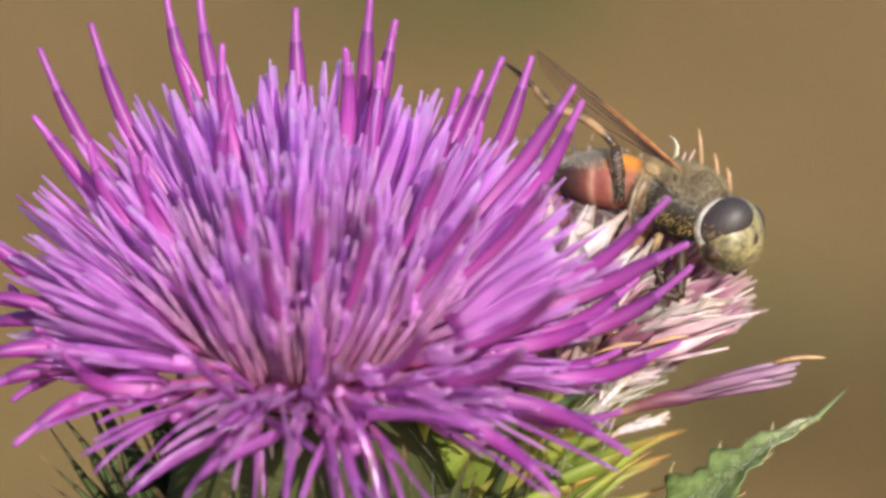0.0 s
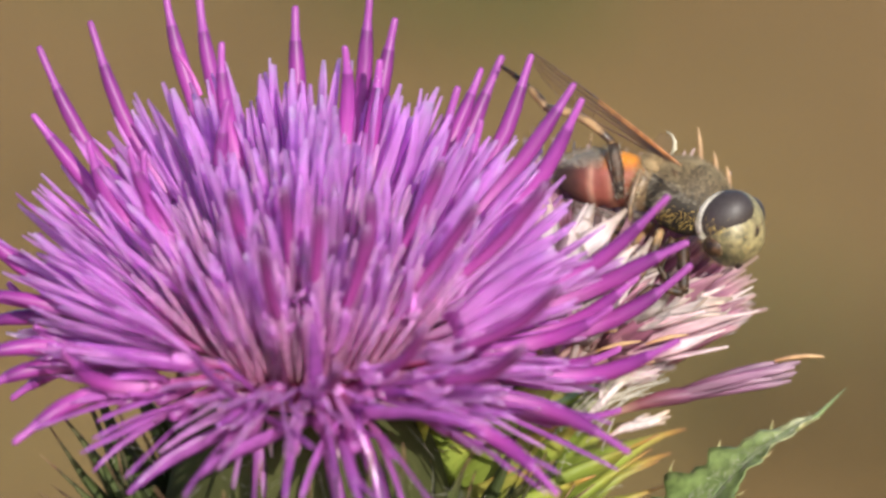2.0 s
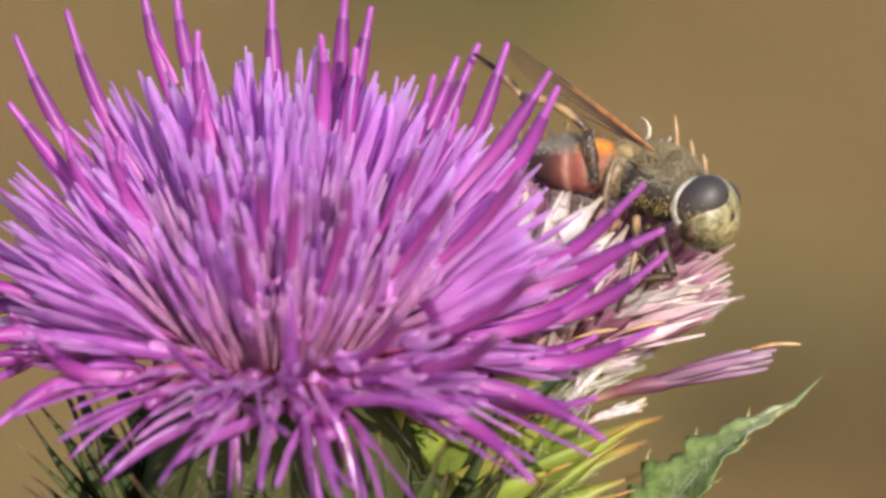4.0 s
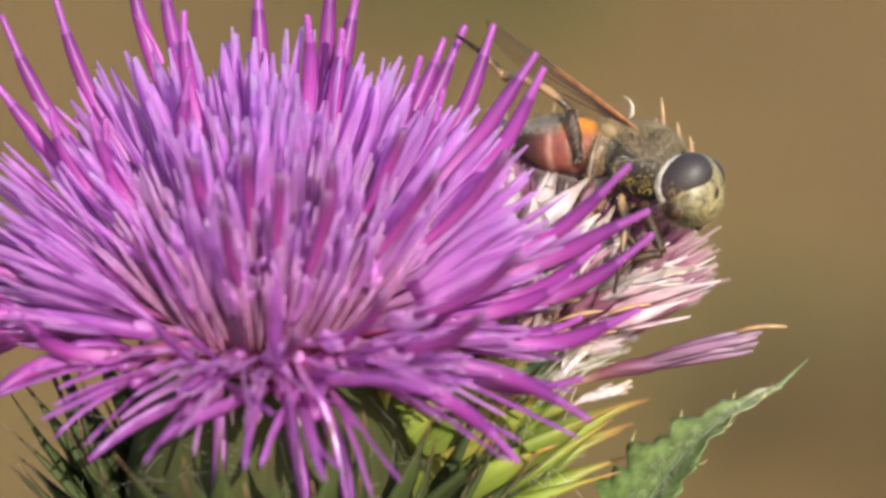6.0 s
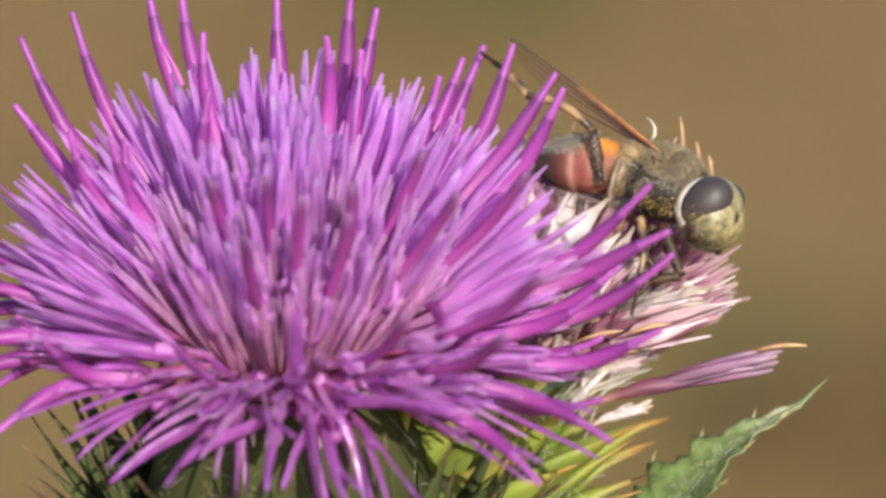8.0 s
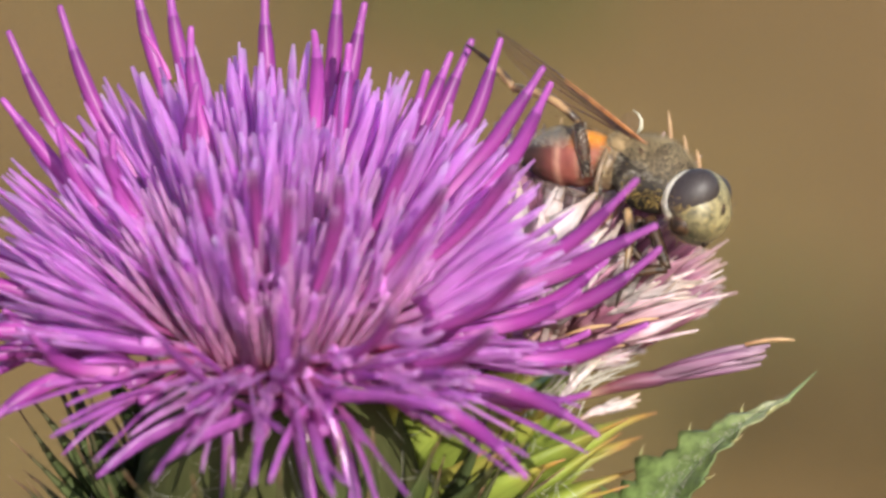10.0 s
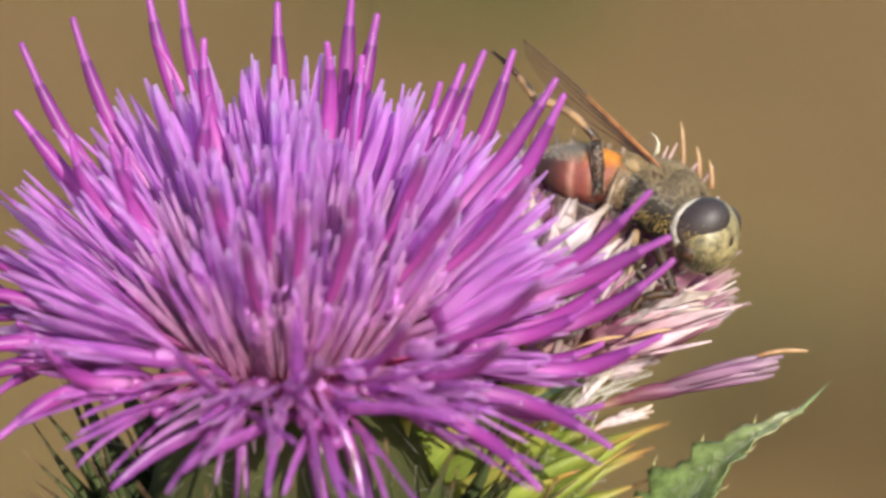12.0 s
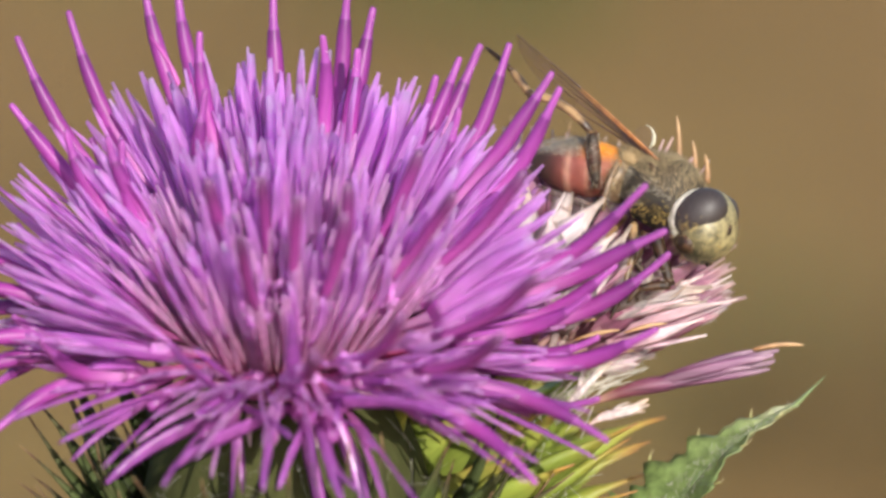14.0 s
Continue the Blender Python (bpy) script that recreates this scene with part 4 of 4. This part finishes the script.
b = Build()
b.blob((0, 0, 0), (ALEN, 1.9, 1.72), 32, 44, None, waist)
abdomen = part("abdomen", b, ABDOMEN, fly, "orange and red-brown banded abdomen", spot((A0 + A1) / 2 + AX * 0.4) @ AB.to_4x4())
b = Build()
fuzz(b, (0, 0, 0), (ALEN, 1.9, 1.68), 1800, 0.2, 0.010, lambda u: u.z > 0.3 or u.x < -0.8, (-1.0, 0, 0))
tagged(part("fuzz", b, FUZZ, abdomen, "fine pale hairs"), kind="stuff")
b = Build()
fuzz(b, (0, 0, 0), (ALEN, 1.9, 1.62), 2600, 0.30, 0.014, lambda u: u.z > 0.35 and u.x < 0.1, (-1.0, 0, 0.1))
tagged(part("fuzz", b, SILVER, abdomen, "silvery hairs on the rear of the back"), kind="stuff")

# head, turned a little towards the camera
HC = Vector((4.08, -0.21, -0.34))
HF = Vector((0.960, 0.099, 0.263))
HL = Vector((-0.103, 0.968, -0.227))
HL = (HL - HF * HL.dot(HF)).normalized()
HEAD_TURN = Matrix((HF, HL, HF.cross(HL))).transposed()


def face_shape(u):
    k = 1.0
    if u.x > 0:
        k = 1.0 + 0.10 * math.exp(-((u.z + 0.35) ** 2 + u.y ** 2) / 0.12)
    return Vector((u.x * k, u.y, u.z))


b = Build()
b.blob((0, 0, 0), (1.75, 1.9, 2.15), 36, 24, None, face_shape)
head = part("head", b, FACE, fly, "yellowish dusted face", spot(HC) @ HEAD_TURN.to_4x4())
for s in (1, -1):
    b = Build()
    turn = Matrix.Rotation(radians(-s * 14), 3, "X") @ Matrix.Rotation(radians(-46), 3, "Y")
    b.blob((-0.24 if s < 0 else -0.13, s * 0.95, 0.46 if s < 0 else 0.52), (1.76, 1.2, 1.36), 36, 24, turn)
    part("eye", b, EYE_M, head, "dark grey glossy compound eye")
    b = Build()
    b.blob((-0.38, s * 0.92, 0.38), (1.76, 1.06, 1.42), 32, 20, turn)
    part("eye_rim", b, RIM, head, "pale rim behind the eye")
    b = Build()
    b.blob((1.40, s * 0.66, -0.1), (0.3, 0.3, 0.5), 14, 10)
    b.hair((1.6, s * 0.6, 0.2), (2.1, s * 0.7, 0.7), 0.025)
    part("antenna", b, BLACK_LEG, head, "short dark antenna")
b = Build()
fuzz(b, (0, 0, 0), (1.75, 1.9, 2.15), 1500, 0.26, 0.012, lambda u: u.z < 0.25, (0.1, 0, -0.2))
fuzz(b, (-0.7, 0, 0), (1.0, 1.9, 2.1), 500, 0.4, 0.016, lambda u: u.x < -0.2, (-0.3, 0, 0.2))
tagged(part("fuzz", b, FUZZ, head, "pale face hairs"), kind="stuff")
b = Build()
for _ in range(14):
    u = Vector((hrng.uniform(0.2, 1), hrng.uniform(-1, 0.2), hrng.uniform(-1, 0.2))).normalized()
    b.blob(Vector((u.x * 1.78, u.y * 1.93, u.z * 2.18)), [hrng.uniform(0.02, 0.045)] * 3, 5, 4)
tagged(part("pollen", b, POLLEN, head, "pollen grains on the face"), kind="stuff")
b = Build()
b.sweep([(0.5, 0, -1.7), (0.6, 0, -2.0), (0.5, 0, -2.2)], [0.3, 0.26, 0.15], [0.3, 0.26, 0.12], (0, 1, 0), 8)
part("mouth", b, BLACK_LEG, head, "dark mouth")
for s in (1, -1):
    b = Build()
    b.blob((-0.55, s * 1.05, -1.15), (0.75, 0.62, 0.7), 18, 12)
    part("cheek", b, BLACK_LEG, head, "black cheek")
b = Build()
for _ in range(34):                            # grains stuck to the near eye
    u = Vector((hrng.gauss(-0.1, 0.28), -1, hrng.gauss(-0.75, 0.25))).normalized()
    b.blob(Vector((-0.24, -0.95, 0.46)) + Vector((u.x * 1.60, u.y * 1.2, u.z * 1.50)), [hrng.uniform(0.02, 0.04)] * 3, 5, 4)
tagged(part("pollen", b, POLLEN, head, "pale grains on the eye"), kind="stuff")


def build_wing(root, tip, across, width, label, stout=1.0):
    """A thin clear blade with raised veins."""
    root, tip, across = Vector(root), Vector(tip), Vector(across)
    d = tip - root
    across = (across - d * across.dot(d) / d.length_squared).normalized()
    up = d.normalized().cross(across)

    def place(t, u):
        lead = 0.10 * math.sin(math.pi * t)
        chord = width * (0.18 + 1.0 * math.sin(math.pi * min(1.0, t * 0.93 + 0.07)) ** 0.6) * (1 if t < 0.97 else 0.5)
        return root + d * t + across * (u * chord - lead * width) + up * (0.12 * math.sin(9 * u + 4 * t) * u)

    n, lanes = 26, 8
    bm = bmesh.new()
    top = [[bm.verts.new(place(i / n, j / lanes) * MM) for j in range(lanes + 1)] for i in range(n + 1)]
    low = [[bm.verts.new((place(i / n, j / lanes) - up * 0.02) * MM) for j in range(lanes + 1)] for i in range(n + 1)]
    for i in range(n):
        for j in range(lanes):
            bm.faces.new((top[i][j], top[i + 1][j], top[i + 1][j + 1], top[i][j + 1]))
            bm.faces.new((low[i][j], low[i][j + 1], low[i + 1][j + 1], low[i + 1][j]))
    bmesh.ops.recalc_face_normals(bm, faces=bm.faces)
    me = bpy.data.meshes.new("wing")
    bm.to_mesh(me)
    bm.free()
    me.polygons.foreach_set("use_smooth", [True] * len(me.polygons))
    me.materials.append(MEMBRANE)
    wing = part("wing", me, MEMBRANE, fly, label)
    for u0, u1, t0, t1, r in ((0.0, 0.0, 0.0, 0.6, 0.064), (0.0, 0.0, 0.55, 1.0, 0.05), (0.06, 0.10, 0.02, 0.55, 0.062), (0.12, 0.22, 0.02, 0.97, 0.058), (0.2, 0.42, 0.06, 0.96, 0.05),
                              (0.3, 0.62, 0.10, 0.93, 0.048), (0.4, 0.85, 0.12, 0.75, 0.046), (0.28, 0.66, 0.55, 0.56, 0.025), (1.0, 1.0, 0.1, 0.98, 0.03)):
        v = Build()
        m = 14
        v.sweep([place(t0 + (t1 - t0) * i / (m - 1), u0 + (u1 - u0) * (i / (m - 1)) ** 1.4) for i in range(m)],
                [r * stout * (1.25 - 0.8 * i / (m - 1)) for i in range(m)], [r * stout * (1.25 - 0.8 * i / (m - 1)) for i in range(m)], across, 6)
        amber = stout == 1 and t1 < 0.65 and r > 0.05
        part("vein", v, AMBER if amber else VEIN, wing, "amber vein" if amber else "brown vein")


build_wing((0.29, -1.03, 1.92), (-10.28, -1.46, 4.77), (-0.413, 0.695, -0.589), 2.7, "clear folded wing with amber veins")
build_wing((-1.27, -2.68, -1.63), (-4.57, -4.35, -1.8), (0.562, -0.766, -0.311), 1.3, "clear far wing below the abdomen", 0.55)
b = Build()
b.blob((-1.6, 0.5, 2.3), (0.72, 0.3, 0.78), 20, 14)
scale = part("wing_scale", b, MEMBRANE, fly, "clear whitish wing scale")
b = Build()
b.sweep([(-1.75, 0.4, 3.18), (-1.35, 0.35, 3.12), (-1.02, 0.3, 2.85), (-0.9, 0.3, 2.45), (-1.0, 0.3, 2.05)], [0.03, 0.05, 0.09, 0.13, 0.06], [0.03, 0.04, 0.05, 0.05, 0.03], (0.9, 0, 0.3), 8)
part("edge", b, RIM, scale, "white thickened edge")


def build_leg(joints, radii, mats, name_label, arch=0.06, dusty=50):
    """Femur with tibia and foot as its parts; its own space starts at the hip."""
    hip = Vector(joints[0])
    js = [Vector(j) - hip for j in joints]
    first = None
    for k, (p, q) in enumerate(zip(js, js[1:])):
        b = Build()
        r0, r1, r2 = radii[k]
        pts = bow(p, q, Vector((0, 0, arch if k == 1 else 0.06)), 7)
        b.sweep(pts, [r0 + (r1 - r0) * min(1, i / 3) if i < 4 else r1 + (r2 - r1) * (i - 3) / 3 for i in range(7)],
                [r0 + (r1 - r0) * min(1, i / 3) if i < 4 else r1 + (r2 - r1) * (i - 3) / 3 for i in range(7)], (0, 1, 0.1), 9)
        ax = (q - p).normalized()
        for _ in range(70):
            t = hrng.random()
            o = Vector((hrng.gauss(0, 1), hrng.gauss(0, 1), hrng.gauss(0, 1)))
            o = (o - ax * o.dot(ax)).normalized()
            c = lerp(p, q, t)
            b.hair(c + o * r1 * 0.8, c + o * (r1 + 0.14) + ax * 0.15, 0.012)
        name = ("femur", "tibia", "tarsus", "claw")[k]
        if k == 0:
            dust = Build()
            for _ in range(dusty):
                o = Vector((hrng.gauss(0, 1), hrng.gauss(-0.6, 1), hrng.gauss(0.5, 1)))
                o = (o - ax * o.dot(ax)).normalized()
                c = lerp(p, q, hrng.random())
                dust.hair(c + o * r1 * 0.85, c + o * (r1 + 0.06) + ax * 0.16, 0.016)
        if first is None:
            first = part("leg", b, mats[0], fly, name_label, spot(hip))
            tagged(part("fuzz", dust, SILVER, first, "short silvery hairs"), kind="stuff")
        else:
            part(name, b, mats[k], first)
    return first


hind = build_leg([(-2.02, -2.28, -0.87), (-3.42, -2.51, 1.87), (-7.72, -2.7, 2.29), (-9.22, -2.6, 2.98), (-11.36, -2.26, 3.44)],
                 [(0.22, 0.40, 0.30), (0.22, 0.27, 0.26), (0.21, 0.24, 0.18), (0.16, 0.14, 0.07)], [BLACK_LEG, BROWN_LEG, BROWN_LEG, BLACK_LEG], "dark hind leg raised over the florets", 0.45, 160)
middle = build_leg([(0.64, -1.63, -1.74), (0.99, -2.69, -3.37), (0.76, -3.37, -5.23), (0.21, -3.91, -6.82)],
                   [(0.2, 0.25, 0.19), (0.19, 0.18, 0.14), (0.14, 0.12, 0.07)], [BROWN_LEG, BROWN_LEG, BLACK_LEG], "brown middle leg")
front = build_leg([(1.77, -0.99, -1.85), (3.18, -1.83, -4.49), (1.61, -2.61, -4.75), (1.13, -3.07, -5.56)],
                  [(0.40, 0.38, 0.28), (0.26, 0.26, 0.2), (0.19, 0.17, 0.09)], [BLACK_LEG, BLACK_LEG, BLACK_LEG], "dark front leg bent under the head")
front_far = build_leg([(0.81, 0.31, -2.23), (0.63, -0.11, -3.95), (1.74, 0.14, -4.92), (1.31, -0.48, -6.05)],
                      [(0.32, 0.3, 0.22), (0.2, 0.2, 0.15), (0.15, 0.13, 0.07)], [BLACK_LEG, BLACK_LEG, BLACK_LEG], "dark far front leg")
middle_far = build_leg([(-1.23, 1.50, -2.12), (-1.79, 1.82, -3.76), (-2.62, 1.58, -5.50), (-3.11, 1.29, -7.10)],
                       [(0.28, 0.26, 0.18), (0.16, 0.14, 0.1), (0.1, 0.09, 0.05)], [PALE_LEG, PALE_LEG, BLACK_LEG], "far middle leg")
hind_far = build_leg([(-2.34, -0.17, -1.70), (-1.96, -1.39, -3.06), (-1.99, -2.68, -3.99), (-2.24, -3.35, -4.67)],
                     [(0.2, 0.3, 0.2), (0.16, 0.15, 0.12), (0.12, 0.12, 0.06)], [BLACK_LEG, PALE_LEG, PALE_LEG], "amber far hind leg reaching down")

# ---- what moves: the thistle sways in the wind, the fly rides on it and treads ----
# seconds; mm to the right and up as seen by the camera; degrees of lean to the left and of nod towards it
SWAY = [
    (0, 0.00, -0.00, -0.00, 0.00), (0.5, -0.85, 0.30, 0.03, 0.05), (1, -1.60, 1.17, 0.04, -0.11),
    (1.5, -1.19, 1.13, -0.07, -0.19), (2, -0.03, 0.08, -0.01, -0.05), (2.5, 0.52, -0.65, 0.11, 0.11),
    (3, -0.36, -0.07, 0.09, 0.05), (3.6, -1.15, 0.55, 0.05, -0.02), (4.3, -1.3, 0.75, 0.05, -0.05),
    (5, -0.55, 0.25, 0.08, 0), (5.5, -1.06, 0.62, 0.08, -0.05), (6, -2.14, 1.82, -0.11, -0.17),
    (6.5, -2.50, 1.99, -0.11, -0.17), (7, -1.62, 1.07, 0.03, -0.07), (7.5, -0.80, 0.48, 0.11, -0.03),
    (8.1, -1.1, 0.7, 0.08, -0.03), (8.7, -1.75, 1.1, 0.03, -0.06), (9.4, -1.05, 0.6, 0.08, -0.02),
    (10, -1.70, 0.97, 0.08, -0.03), (10.5, -2.35, 1.38, 0.04, -0.04), (11, -1.43, 0.92, 0.02, -0.04),
    (11.5, -0.59, 0.24, 0.09, 0.00), (12, -0.97, 0.32, 0.13, 0.05), (12.5, -1.78, 1.12, 0.02, -0.09),
    (13, -1.85, 1.41, -0.07, -0.10), (13.5, -1.18, 0.82, -0.03, -0.07), (14, -1.21, 0.67, 0.11, 0.02),
]
# seconds; the fly's own mm to the right and up; degrees by which its head rises
TREAD = [
    (0, 0.00, -0.00, -0.00), (0.5, -0.04, 0.07, 0.46), (1, -0.07, 0.10, 1.33),
    (1.5, -0.11, 0.18, 2.04), (2, -0.00, 0.19, 2.27), (2.5, 0.00, 0.18, 2.45),
    (3, -0.00, 0.20, 2.75), (4.2, -0.1, 0.33, 3), (5.5, -0.26, 0.50, 3.35),
    (6, -0.21, 0.48, 3.94), (6.5, -0.23, 0.48, 3.63), (7, -0.18, 0.38, 2.93),
    (7.5, -0.12, 0.32, 2.27), (8.7, -0.15, 0.4, 2.3), (10, -0.19, 0.45, 2.30),
    (10.5, -0.20, 0.26, 1.76), (11, -0.36, -0.17, -2.24), (11.5, -0.26, -0.21, -3.11),
    (12, -0.21, -0.23, -3.45), (12.5, -0.18, -0.15, -2.47), (13, -0.23, -0.12, -1.87),
    (13.5, -0.17, -0.10, -1.61), (14, -0.14, -0.12, -1.95),
]


def about(p, axis, degrees):
    return Matrix.Translation(p) @ Matrix.Rotation(radians(degrees), 4, axis) @ Matrix.Translation(-p)


def swayed(row):
    t, x, up, lean, nod = row
    return Matrix.Translation((RIGHT * x + VIEW_UP * up) * MM) @ about(HEAD, TOWARDS, lean) @ about(HEAD, RIGHT, nod)


def between(rows, t):
    """The row at t, on a smooth line through the rows."""
    ts = [r[0] for r in rows]
    i = max(0, min(len(rows) - 2, sum(x <= t for x in ts) - 1))

    def slope(k):
        a, b = max(0, k - 1), min(len(rows) - 1, k + 1)
        return [(q - p) / (ts[b] - ts[a]) for p, q in zip(rows[a], rows[b])]

    h = ts[i + 1] - ts[i]
    u = (t - ts[i]) / h
    s0, s1 = slope(i), slope(i + 1)
    return [(2 * u ** 3 - 3 * u * u + 1) * p + (u ** 3 - 2 * u * u + u) * h * a + (3 * u * u - 2 * u ** 3) * q + (u ** 3 - u * u) * h * c
            for p, q, a, c in zip(rows[i], rows[i + 1], s0, s1)]


def motions():
    stand = Matrix.Translation((HEAD.x, HEAD.y, 0))
    times = [k / 4 for k in range(57)]
    walk(thistle, [(t, swayed(between(SWAY, t)) @ stand) for t in times])
    rows = []
    for t in times:
        _, x, up, rise = between(TREAD, t)
        own = Matrix.Translation((RIGHT * x + VIEW_UP * up) * MM) @ about(FLY_PIVOT, TOWARDS, rise)
        rows.append((t, swayed(between(SWAY, t)) @ own @ FLY_HOME))
    walk(fly, rows)
    view = FLY_HOME.to_3x3().inverted() @ TOWARDS
    for leg, steps in ((middle, ((0, 0), (3.2, 0), (4.4, 26), (7.7, 26), (10.4, 24), (11.0, 20), (14, 22))),
                       (front, ((0, 0), (3.2, 0), (4.4, 19), (7.7, 19), (10.4, 18), (11.0, 24), (14, 20))),
                       (front_far, ((0, 0), (3.2, 0), (4.4, 10), (7.7, 10), (10.4, 10), (11.0, 14), (14, 12)))):
        hip = leg.matrix_basis.translation.copy()
        walk(leg, [(t, Matrix.Translation(hip) @ Matrix.Rotation(radians(a), 4, view)) for t, a in steps])


motions()
